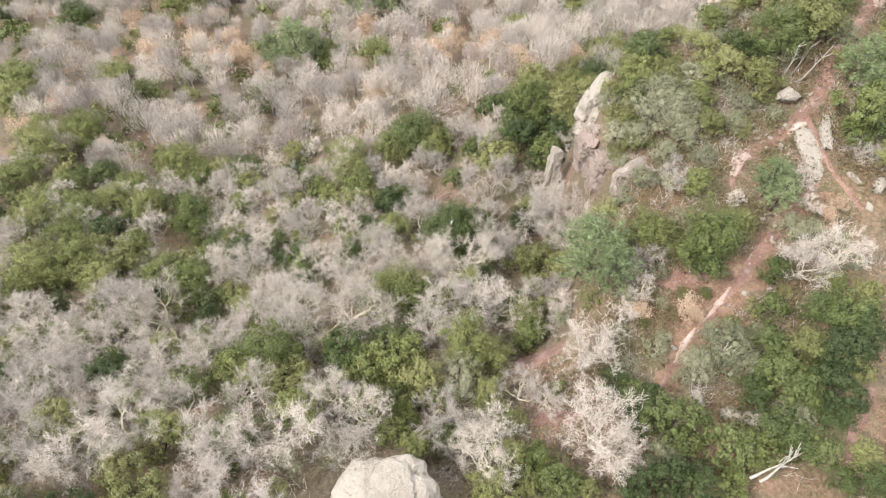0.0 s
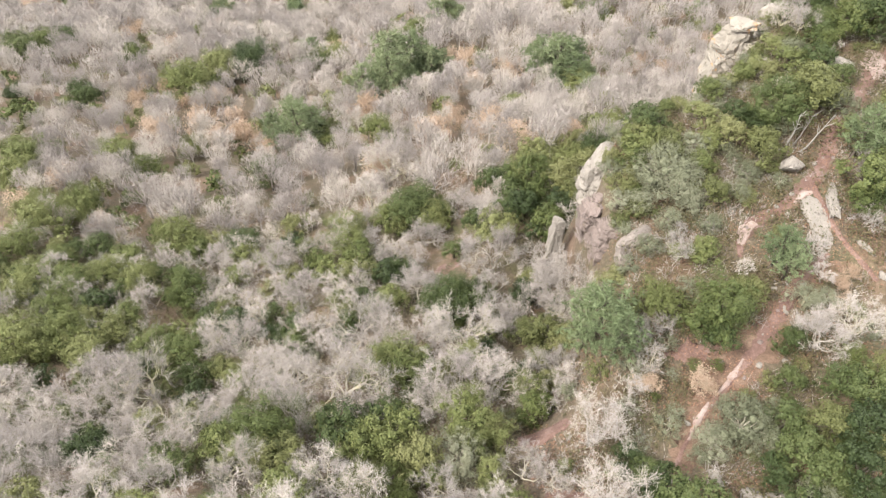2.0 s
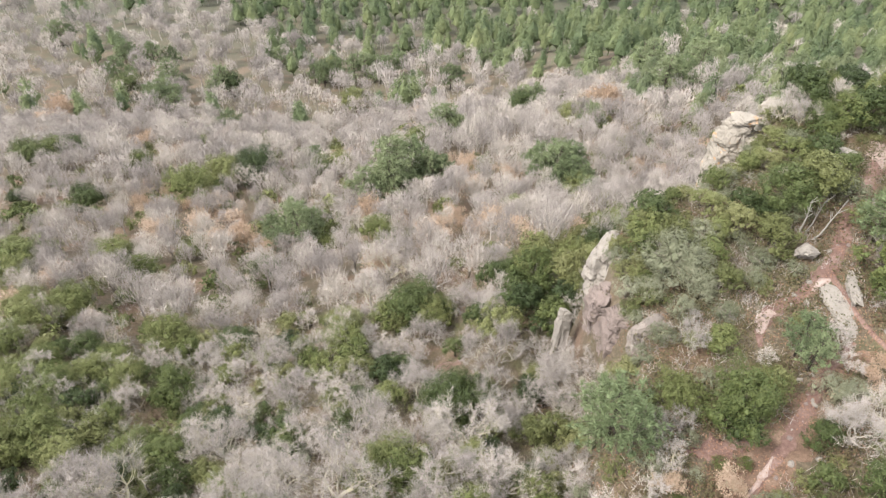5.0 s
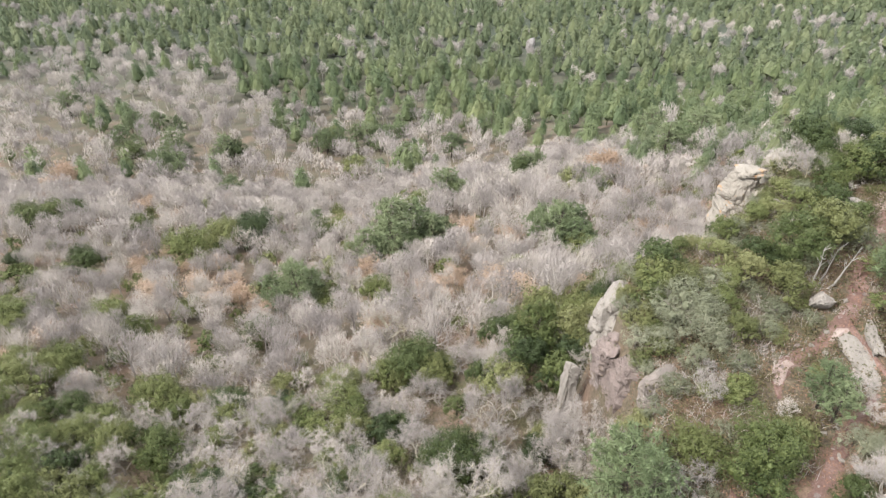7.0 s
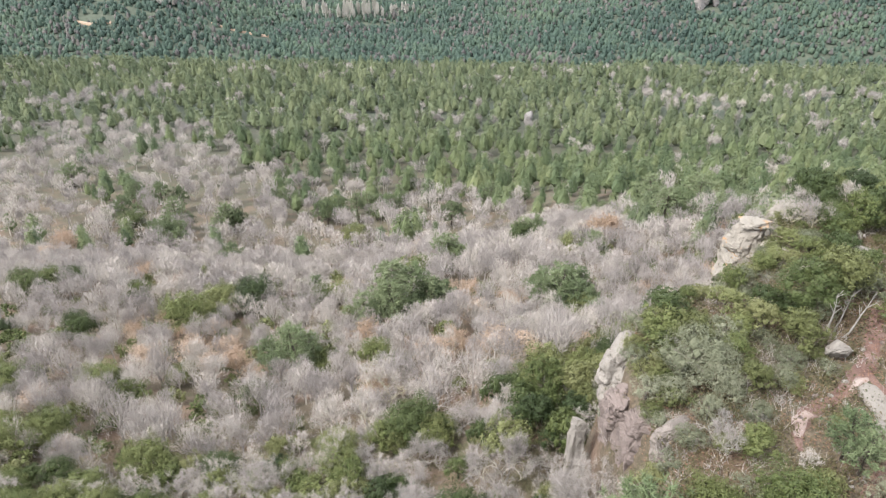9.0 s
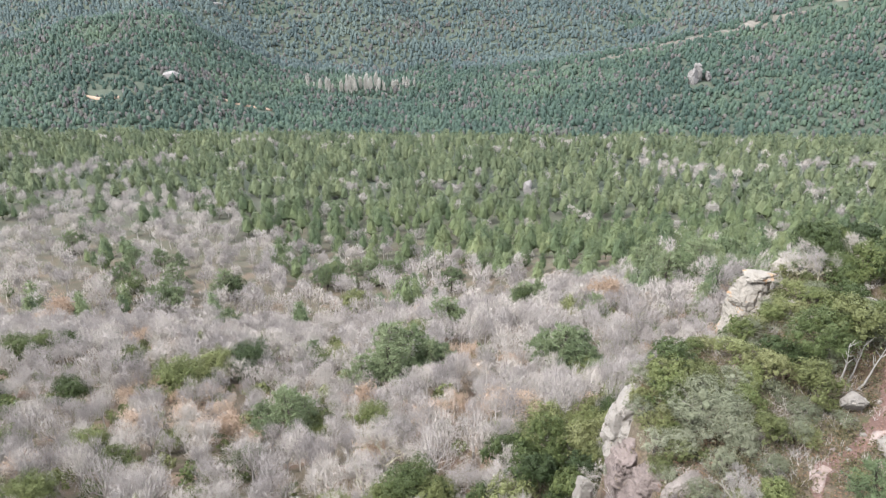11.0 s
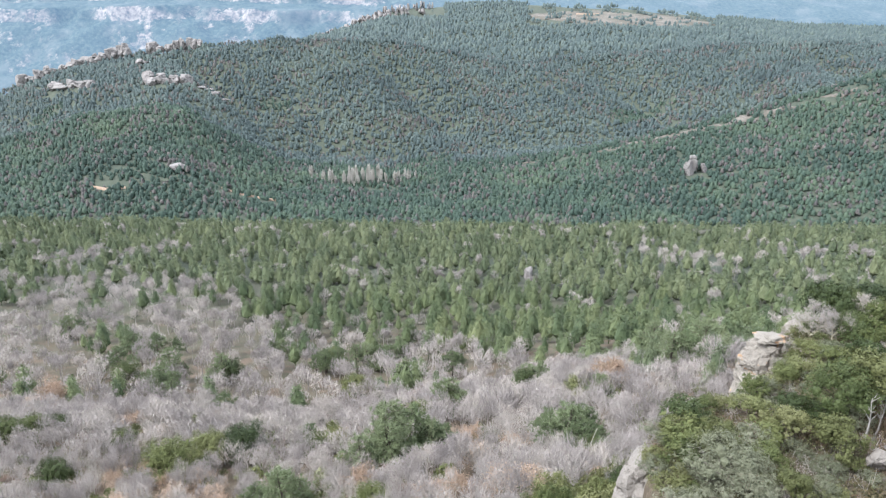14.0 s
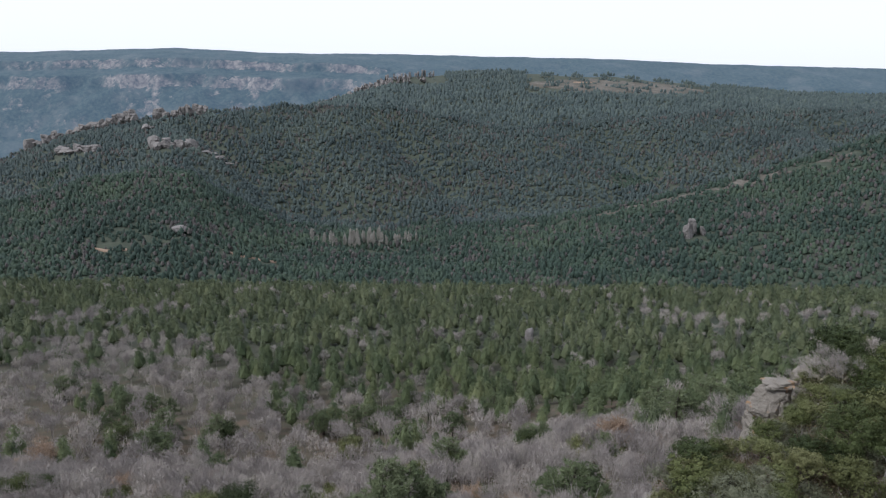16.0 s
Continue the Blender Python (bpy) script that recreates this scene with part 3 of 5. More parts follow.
def dome_twigs(rng, count, long, wide, span=4.2, tall=4.4):
    """Fine twigs in a few rounded brooms that make up one crown; gives the twigs and the brooms' middles."""
    n = int(rng.integers(5, 8))
    turn = np.arange(n) * 2.4 + rng.uniform(0, 6)
    out = span * np.where(np.arange(n) == 0, 0.05, rng.uniform(0.16, 0.30, n))
    mid = np.stack([np.cos(turn) * out, np.sin(turn) * out, tall * (rng.uniform(0.52, 0.70, n) + 0.12 * (np.arange(n) == 0))], 1)
    wider = span * rng.uniform(0.17, 0.25, n)
    pick = rng.choice(n, count, p=wider ** 2 / (wider ** 2).sum())
    d = unit(rng.normal(size=(count, 3)) + [0, 0, 0.45])
    at = mid[pick] + d * (wider[pick] * rng.uniform(0.3, 1.0, count) ** 0.6)[:, None] * [1, 1, 1.25]
    way = unit(at - [0, 0, tall * 0.12]) * 0.9 + rng.normal(size=(count, 3)) * 0.5 + [0, 0, 0.3]
    return blades(rng, at - unit(way) * long * 0.5, way, long, wide), mid


def leafy_shape(seed, leaves=5400, long=0.105, wide=0.066, lobes=24, flat=0.8, tall=3.0, span=3.2, core=1, loose=0.25):
    """An evergreen crown about 3.2 m across: uneven lobes, each of small clumps of leaves, with gaps between."""
    rng = np.random.default_rng(seed)
    c, r = [], []
    lean = rng.uniform(0.75, 1.15, 5)
    for k in range(lobes):
        a, h = k * 2.4 + rng.uniform(-0.6, 0.6), rng.uniform(0.0, 1.0) ** 0.8
        out = span * 0.5 * math.sqrt(max(0.03, 1 - h * h * 0.9)) * rng.uniform(0.35, 0.95) * lean[int(a * 5 / 6.283) % 5]
        c.append((math.cos(a) * out, math.sin(a) * out, tall * (0.34 + 0.50 * h * flat)))
        r.append(span * (0.07 + 0.12 * rng.uniform() ** 1.3))
    c, r = np.array(c), np.array(r)
    per = 9
    d = unit(rng.normal(size=(lobes, per, 3)) + [0, 0, 0.4] + 0.5 * unit(c - [0, 0, tall * 0.45])[:, None])
    knot = (c[:, None] + d * r[:, None, None] * rng.uniform(0.75, 1.2, (lobes, per, 1)) * [1, 1, 0.85]).reshape(-1, 3)
    face, size = d.reshape(-1, 3), np.repeat(r, per) * rng.uniform(0.3, 0.6, lobes * per)
    pick = rng.choice(len(knot), leaves, p=size ** 2 / (size ** 2).sum())
    e = unit(rng.normal(size=(leaves, 3)) + face[pick] * 0.9)
    at = knot[pick] + e * (size[pick] * rng.uniform(0.5, 1.1, leaves))[:, None]
    pieces = [flecks(rng, at, e + face[pick] * 0.6 + rng.normal(size=(leaves, 3)) * 0.5, long, wide)]
    stray = int(leaves * loose * 0.3)
    s = unit(rng.normal(size=(stray, 3)) + [0, 0, 0.3]) * [span * 0.52, span * 0.52, tall * 0.38] * rng.uniform(0.75, 1.05, (stray, 1)) + [0, 0, tall * 0.5]
    if stray:
        pieces.append(flecks(rng, s, rng.normal(size=(stray, 3)), long, wide))
    v, f = BALLS[core]
    for k in range(lobes):
        pieces.append((c[k] - [0, 0, r[k] * 0.25] + v * (r[k] * 0.42 * rng.uniform(0.75, 1.1, (len(v), 1))), f))
    return weld(pieces), c


def leafy_trunk(seed, centres, tall=3.0):
    rng = np.random.default_rng(seed)
    fork = np.array([rng.uniform(-0.1, 0.1), rng.uniform(-0.1, 0.1), tall * 0.3])
    out = [(np.array([0, 0, -0.4]), fork, 0.11, 0.085)]
    for c in centres[::2]:
        mid = (fork + c) / 2 + rng.normal(size=3) * 0.1
        out += [(fork, mid, 0.05, 0.04), (mid, c, 0.04, 0.02)]
    return tubes(out, 4)


def pine_shape(seed, tufts=230, needles=18, long=0.36, wide=0.045, tall=5.2, span=3.4, round_top=True):
    """A young pine: whorled limbs that end in tufts of needles."""
    rng = np.random.default_rng(seed)
    top = np.array([rng.uniform(-0.2, 0.2), rng.uniform(-0.2, 0.2), tall * 0.94])
    out = [(np.array([0, 0, -0.4]), np.array([0, 0, tall * 0.45]), 0.11, 0.08), (np.array([0, 0, tall * 0.45]), top, 0.08, 0.02)]
    at = []
    limbs = 26
    for k in range(limbs):
        h = 0.28 + 0.68 * k / limbs
        reach = span * 0.5 * (1 - ((h - 0.42) / 0.62) ** 2 if round_top else (1.06 - h) / 0.78) * rng.uniform(0.7, 1.1)
        a = k * 2.4 + rng.uniform(-0.4, 0.4)
        foot = np.array([0, 0, tall * h * 0.94])
        end = foot + np.array([math.cos(a) * reach, math.sin(a) * reach, reach * rng.uniform(0.1, 0.45)])
        out.append((foot, end, 0.03, 0.012))
        for t in np.linspace(0.4, 1.0, max(2, tufts // limbs)):
            at.append(foot + (end - foot) * t + rng.normal(size=3) * 0.16 * span / 3.4)
    at = np.array(at)
    root = np.repeat(at, needles, 0)
    way = rng.normal(size=(len(root), 3)) + [0, 0, 0.55]
    v, f = BALLS[1]
    pads = [(p + v * rng.uniform(0.07, 0.12) * span / 3.4 * [1, 1, 0.7], f) for p in at[::2]]
    return tubes(out, 4), weld([blades(rng, root, way, long, wide)] + pads)


# ------------------------------------------------------------------ tree kinds: a few shapes each, copied
KINDS = {}


def kind(name, label, category, group, trunk_mat, crown_mat, shapes, crown_label=""):
    made = []
    for trunk, crown in shapes:
        made.append([mesh_from(name + "_trunk", *trunk, trunk_mat), mesh_from(name + "_crown", *crown, crown_mat), None])
    KINDS[name] = (made, label, category, group, crown_label)


def plant(name, x, y, size, turn, tall=1.0, which=0, lift=0.0):
    """One tree of a kind on the ground: the first of each shape is built, the others are copies of it."""
    if name in ("holm_oak", "deep_green_oak") and size > 1.25:
        name, size = "large_" + name, size * 3.2 / 5.4
    made, label, category, group, crown_label = KINDS[name]
    shape = made[which % len(made)]
    m = Matrix.Translation(spot(x, y, lift)) @ pose(0, 0, 0, 0, 0, math.degrees(turn)) @ Matrix.Diagonal((size, size, size * tall, 1))
    if shape[2] is None:
        root = new(name)
        part("trunk", shape[0], root)
        part("crown", shape[1], root, crown_label)
        tagged(root, label, category, group)
        root.matrix_basis = m
        shape[2] = root
        return root
    first = shape[2]
    was = first.scale.copy()
    first.scale = (1, 1, 1)
    twin = copy_thing(first, m)
    first.scale = was
    return twin


def evergreen(seeds, **more):
    shapes = []
    for s in seeds:
        crown, c = leafy_shape(s, **more)
        shapes.append((leafy_trunk(s, c, more.get("tall", 3.0)), crown))
    return shapes


def leafless(seeds, **more):
    shapes = []
    for s in seeds:
        limbs, twigs, _ = bare_shape(s, stems=1 + s % 2, **more)
        shapes.append((limbs, twigs))
    return shapes


def tan_oak(seeds):
    shapes = []
    for s in seeds:
        limbs, twigs, ends = bare_shape(s, 3, 2, 200)
        rng = np.random.default_rng(s)
        pick = ends[rng.integers(0, len(ends), 2600)]
        d = unit(rng.normal(size=(2600, 3)) + [0, 0, 0.4])
        lump = 0.8 + 0.25 * np.sin(d[:, 0] * 6) * np.sin(d[:, 1] * 6 + s)
        dome = d * [1.9, 1.9, 1.8] * (lump * rng.uniform(0.5, 1.0, 2600))[:, None] + [0, 0, 2.6]
        at = np.where(rng.uniform(size=(2600, 1)) < 0.5, dome, pick + rng.normal(size=(2600, 3)) * 0.2)
        shapes.append((limbs, flecks(rng, at, d + rng.normal(size=(2600, 3)) * 0.8, 0.17, 0.12)))
    return shapes


kind("holm_oak", "dark green evergreen oak with a dense lumpy crown", "tree", "evergreen oaks on the slope", DARK_BARK, HOLM_LEAF, evergreen((1, 2, 3, 4, 5, 6, 7)))
kind("large_holm_oak", "large dark green evergreen oak with a broad lumpy crown", "tree", "evergreen oaks on the slope", DARK_BARK, HOLM_LEAF, evergreen((8, 9, 10), leaves=13000, lobes=52, tall=4.6, span=5.4))
kind("deep_green_oak", "deep green evergreen oak with a dense rounded crown", "tree", "evergreen oaks on the slope", DARK_BARK, SHADE_LEAF, evergreen((14, 15, 16, 17)))
kind("large_deep_green_oak", "large deep green evergreen oak with a broad crown", "tree", "evergreen oaks on the slope", DARK_BARK, SHADE_LEAF, evergreen((18, 19), leaves=13000, lobes=52, tall=4.6, span=5.4))
kind("olive_oak", "olive-green evergreen oak with a rounded crown", "tree", "evergreen oaks on the slope", DARK_BARK, OLIVE_LEAF, evergreen((11, 12, 13)))
kind("bright_bush", "bright yellow-green leafy bush among darker trees", "bush", "yellow-green bushes", DARK_BARK, BRIGHT_LEAF, evergreen((21, 22, 23), leaves=3600, tall=2.8, loose=0.5))
kind("grey_bush", "grey-green wispy bush on the stony spur", "bush", "grey-green bushes", PALE_BARK, SILVER_LEAF, evergreen((31, 32, 33), leaves=4600, long=0.13, wide=0.03, tall=2.3, flat=0.7, loose=1.0))
kind("low_shrub", "low grey-green shrub on stony ground", "shrub", "low shrubs on the spur", PALE_BARK, SILVER_LEAF, evergreen((35, 36, 37), leaves=1900, long=0.15, wide=0.05, core=1, tall=2.3, lobes=14, flat=0.7, loose=1.0))
kind("olive_shrub", "low olive-green shrub on stony ground", "shrub", "low shrubs on the spur", DARK_BARK, OLIVE_LEAF, evergreen((38, 39), leaves=1800, long=0.15, wide=0.09, core=1, tall=2.4, lobes=14, loose=0.6))
kind("pine_tree", "light green fluffy young pine tree", "tree", "pine trees", DARK_BARK, FLUFFY_LEAF, [pine_shape(s) for s in (41, 42, 43, 44)])
kind("bare_oak", "leafless grey oak with pale lichen-covered branches", "tree", "leafless oaks on the slope", PALE_BARK, TWIG, leafless((51, 52, 53, 54, 55, 56, 57, 58), twigs=4200))
kind("tan_oak", "oak holding dry tan winter leaves", "tree", "oaks with dry tan leaves", PALE_BARK, TAN_LEAF, tan_oak((61, 62, 63)))

# ------------------------------------------------------------------ trees that stand at known places: x, y and width of the crown
HOLM_A = (
    (2.5, 7.8, 1.7), (9.5, 7.9, 2.1), (7.3, 8.1, 1.8), (12.5, 8.1, 2.4), (4.4, 8.2, 2), (14.4, 8.2, 2.4), (5.8, 8.3, 2.3),
    (19.9, 8.3, 1.9), (21.3, 8.3, 2), (11.1, 8.5, 2.4), (4.9, 9.1, 2.3), (21.3, 9.6, 2.3), (3.7, 9.7, 1.7), (14.7, 9.9, 2.5),
    (16.1, 9.9, 2.2), (18.7, 9.9, 2.9), (-0.9, 10.2, 1.5), (0.5, 10.5, 1.8), (12.7, 10.5, 2.2), (17.3, 10.5, 3.1), (-2.4, 11, 1.5),
    (12.2, 11.3, 3.1), (20.5, 11.6, 2), (11, 12.1, 2.5), (20.7, 12.7, 2.7), (16.7, 12.9, 2), (10.4, 12.9, 1.9), (19, 13, 3))
HOLM_B = (
    (-0.4, 13.7, 1.9), (9.9, 13.8, 2.2), (18, 14.1, 2.6), (-0.8, 14.4, 2.5), (21.6, 14.9, 3.1), (-11.3, 15.5, 2.8), (20, 15.5, 3),
    (-3.8, 15.7, 2.7), (-2.3, 15.7, 3), (18.1, 15.7, 2.7), (-9, 15.8, 2.7), (23.4, 16.2, 2.8), (-10.1, 16.6, 3.8), (-5.2, 16.6, 3.1),
    (3.1, 16.6, 2), (1.9, 16.8, 3.3), (23, 17.5, 2.8), (21.5, 17.6, 2.8), (19.1, 18.2, 1.8), (5.9, 18.5, 2.1), (5.7, 20, 2.6),
    (19.7, 20.5, 2.2), (7.2, 21.2, 1.9), (15.8, 21.3, 2.8), (16.2, 22.2, 3.8), (5.7, 22.3, 1.9), (-2, 22.4, 2.7), (18.1, 23.5, 2.2))
HOLM_C = (
    (-2.6, 23.8, 3.7), (-14.2, 24.5, 2.2), (-16.2, 26.6, 2.8), (16.4, 26.7, 2.6), (25.8, 28.5, 2.8), (-10.5, 28.6, 2.3), (-35.9, 29, 3.3),
    (-20.4, 29.5, 4), (-29, 29.8, 4.2), (26.9, 30, 2.5), (-0.6, 30.5, 1.8), (-23.9, 30.7, 4.2), (-34.7, 30.8, 5.5), (1.2, 30.8, 4),
    (3.1, 31.3, 2.7), (18, 31.5, 2.4), (27.4, 31.7, 3.4), (-31.5, 31.9, 5), (21.5, 32, 2.1), (-27.6, 32.3, 3.8), (11.8, 32.8, 2.4),
    (-17.2, 33.6, 2.6), (11.3, 34, 2.3), (17.8, 34.1, 2.1), (23.9, 34.8, 3), (-28, 35.1, 3.4), (22, 35.5, 3), (-35.5, 36.1, 4.2))
HOLM_D = (
    (14, 36.4, 3.7), (18.7, 36.5, 3), (-4.1, 36.6, 2.5), (20.2, 36.8, 3.4), (-6.7, 37.2, 3.1), (-32.2, 37.7, 3.6), (-40.1, 38, 4.4),
    (24, 38.2, 2.7), (22.7, 38.3, 2.7), (14.7, 38.4, 3.8), (24.1, 38.8, 4.5), (18.8, 38.9, 3.1), (21.4, 39, 3.5), (28, 39.2, 3.7),
    (26.2, 39.3, 4.1), (-9.1, 39.4, 3.2), (-23.8, 39.5, 5.2), (-13.8, 39.7, 2.2), (-35.5, 40, 5), (-29.7, 41.4, 4.3), (-40.2, 41.6, 5.2),
    (-33.5, 42.3, 4.4), (-8.2, 43.2, 3.4), (-39.6, 45.3, 4.1), (-0.4, 46, 3.4), (4.3, 46, 3.4), (-32.4, 46.3, 3.3), (-8.8, 46.5, 3.5))
HOLM_E = (
    (-14.8, 46.6, 2.5), (-4.2, 47.1, 3.5), (-2.1, 47.3, 5.2), (-36.6, 48.1, 4.1), (-45.7, 48.5, 5), (-21.1, 48.7, 4.5), (-26.6, 49.6, 4),
    (7.5, 49.6, 3.6), (-28.9, 50, 5.4), (4.5, 50.1, 3.6), (-15.8, 50.5, 3.2), (11.7, 50.5, 3.7), (8.8, 52.1, 4.3), (14, 53.2, 3.2),
    (-46.1, 53.5, 6), (11.7, 55.7, 5.1), (-43, 57.2, 5.4), (-48.6, 58.9, 4.8), (17, 60, 3.5), (18.9, 61.1, 5.5), (-55.9, 66.2, 5.3),
    (-22.7, 68.2, 4.4), (-40.2, 69.7, 4.3), (-58.1, 72.3, 6.5), (-45.5, 74, 5.4), (-37.2, 77.9, 3.2), (-43.3, 58.1, 5.3), (-8.1, 75, 4.8))
HOLM_F = (
    (11, 78.8, 4.1), (-36.2, 79.7, 3.2), (-17.2, 80.5, 4.3), (21.5, 84.8, 4.3), (-61.1, 97.3, 5.5), (-76, 101.4, 3.6), (-44.7, 102.3, 8.7),
    (7.6, 103.1, 4.1), (-42.3, 113.9, 7), (-37, 116.1, 9.4), (-24.3, 117.7, 5.9), (-3.8, 119.6, 6.9), (-84.3, 120.8, 6.8), (-20.4, 122.2, 4.8),
    (-62.6, 122.4, 5.2), (27.6, 124.8, 5.9), (-82.1, 125.7, 6.9), (3, 129.3, 6.1), (-81.3, 132.5, 5.7), (20.3, 146.8, 8.2), (-56.6, 165.6, 6.5),
    (-25.9, 195.4, 7.3), (-101, 205.1, 8.1), (-69.6, 211.4, 8), (-37.8, 226.5, 8.3), (-22.3, 228.3, 10.3))
OLIVE = (
    (22.3, 14.2, 2.1), (-4.3, 15.8, 2), (-6.4, 18.1, 2.2), (24.2, 18.5, 2.2), (-11.6, 19.5, 2.3), (7.7, 26.3, 3.3), (6.6, 26.8, 2.5),
    (-34.2, 31.3, 3.4), (15.6, 35.6, 2.9), (16.1, 36.9, 2.9), (12, 37.8, 2.2), (6.2, 48.5, 3), (-23.7, 49.5, 4))
BRIGHT = (
    (-1.5, 11.9, 1.5), (18.9, 12.1, 1.7), (19.6, 12.7, 1.7), (-2.2, 13.1, 2.2), (21.6, 14, 1.7), (-2.9, 14.1, 1.3), (20.3, 14.3, 2),
    (4.2, 22.9, 1.6), (13.2, 23, 2.8), (13, 24.1, 2.1), (16, 27, 1.3), (-17.4, 27.2, 1.7), (12.3, 31.3, 1.2), (-18.6, 34.7, 1.9),
    (-13.4, 37.8, 1.9))
SILVER = (
    (11.6, 9.9, 1.8), (18.3, 11.4, 2.3), (1.2, 14.5, 2.9), (16.9, 14.7, 1.8), (14.4, 14.9, 2), (15.8, 15.6, 3), (21.6, 23.4, 1.9),
    (13.2, 27.7, 1.5), (17.5, 29.3, 1.6), (14.9, 29.6, 1.7), (20.6, 30.2, 1.6), (22.6, 31, 1.7), (16.5, 31, 1.8), (13.3, 31.3, 1.8),
    (19.9, 32.2, 1.6), (16.1, 32.4, 3.2), (14.5, 33.1, 2), (15.1, 33.2, 4), (21, 33.9, 1.7), (11.4, 35.2, 1.3), (17.4, 35.6, 2.5))
PINE_A = (
    (10, 20.2, 3), (9.7, 22.5, 4.5), (9.4, 23.4, 2.6), (20.9, 25.2, 2.3), (20.6, 26.3, 2.8), (10.4, 26.5, 2.7), (28.5, 33.6, 2.6),
    (28, 34.7, 3.5), (-20.3, 78.8, 6.1), (22.1, 81.9, 3.4), (-22, 83.8, 6.3), (20.1, 87.2, 5.3), (18.8, 91.2, 7.2), (-7.5, 91.6, 6.4),
    (-7.7, 95.3, 9.3), (-1.3, 98.5, 5.8), (17.4, 98.7, 5.8), (-4.7, 100.2, 7.8), (-84.3, 192.1, 13.1), (29.7, 119.6, 4.5), (-26.2, 127.1, 4.9),
    (1.4, 129.4, 7.1))
PINE_B = (
    (48, 135.3, 7.5), (20.5, 149.7, 6.8), (60.3, 150.2, 8.5), (-55.5, 163.1, 6.3), (56, 172, 9.4), (-85.6, 195.1, 11.3), (-26.5, 196.7, 5.4),
    (3.8, 202.1, 7.2), (88.6, 204.4, 11.6), (-70.9, 209, 7.8), (-88, 210.2, 8), (-108.3, 216.9, 10.5), (17.5, 219.5, 7.8), (-35.1, 222.1, 11.9),
    (-17.6, 224.8, 11.9), (-39.8, 225.4, 8.1), (-100.4, 230.4, 13), (-26.3, 232.1, 12.3), (-111.7, 236.8, 9), (-59.6, 243.1, 6.6), (-151.8, 268.1, 7.9))
TAN = (
    (-40.2, 55.6, 2.9), (-0.2, 70.8, 4.5), (-24.5, 77.4, 3.4), (2.1, 77.5, 3.2), (-21.3, 78.5, 3.4), (-34, 81.6, 3.6), (-29.6, 81.8, 4.9),
    (-44.6, 84.7, 4.8), (-10.7, 85.7, 4.9), (-38.5, 87.5, 4.8), (5.8, 90.9, 4.5), (-21.5, 96.5, 3), (34.7, 128.8, 7.3), (-111.1, 171.6, 5.5),
    (-109.8, 180.4, 9.4))
BARE_A = (
    (-16.7, 9, 4.2), (-11.6, 9.4, 4), (8.5, 9.9, 3.2), (-7.6, 10.4, 4.3), (-4.8, 10.4, 2.9), (8.2, 10.5, 4.3), (-15.8, 11.1, 4.4),
    (-21.7, 12.3, 4.2), (5.6, 12.9, 2.1), (-6.4, 13.4, 3.7), (8, 15, 3.4), (-16.2, 16.7, 4.1), (7.2, 18.9, 2.1), (-5.4, 20.1, 5.1),
    (21.4, 20.5, 2.9), (8.1, 20.5, 2.5), (0.3, 20.6, 4))
BARE_B = (
    (-24.5, 20.9, 5.8), (23.4, 21.1, 3.3), (-28.8, 21.8, 5.6), (13, 22.1, 1.8), (-20.2, 23.4, 6.6), (2.3, 26.8, 4.9), (-5.6, 27.9, 4.7),
    (-15.1, 28.7, 4.2), (9.7, 31.3, 3.9), (8.5, 32.1, 3.7), (4.6, 35.6, 5.2), (-15.7, 40.3, 6.1), (-7.4, 51.4, 5.5), (-23.2, 55.2, 6.2),
    (-5.4, 58.9, 6), (-3.5, 61.3, 6.2))

placed = []
rng = np.random.default_rng(7)


def to_path(x, y):
    """How far a place lies from the footpath on the spur."""
    p, line = np.array((x, y)), np.array(PATH_TOP)
    a, b = line[:-1], line[1:]
    t = np.clip(((p - a) * (b - a)).sum(1) / ((b - a) ** 2).sum(1), 0, 1)[:, None]
    return float(np.linalg.norm(p - a - t * (b - a), axis=1).min())


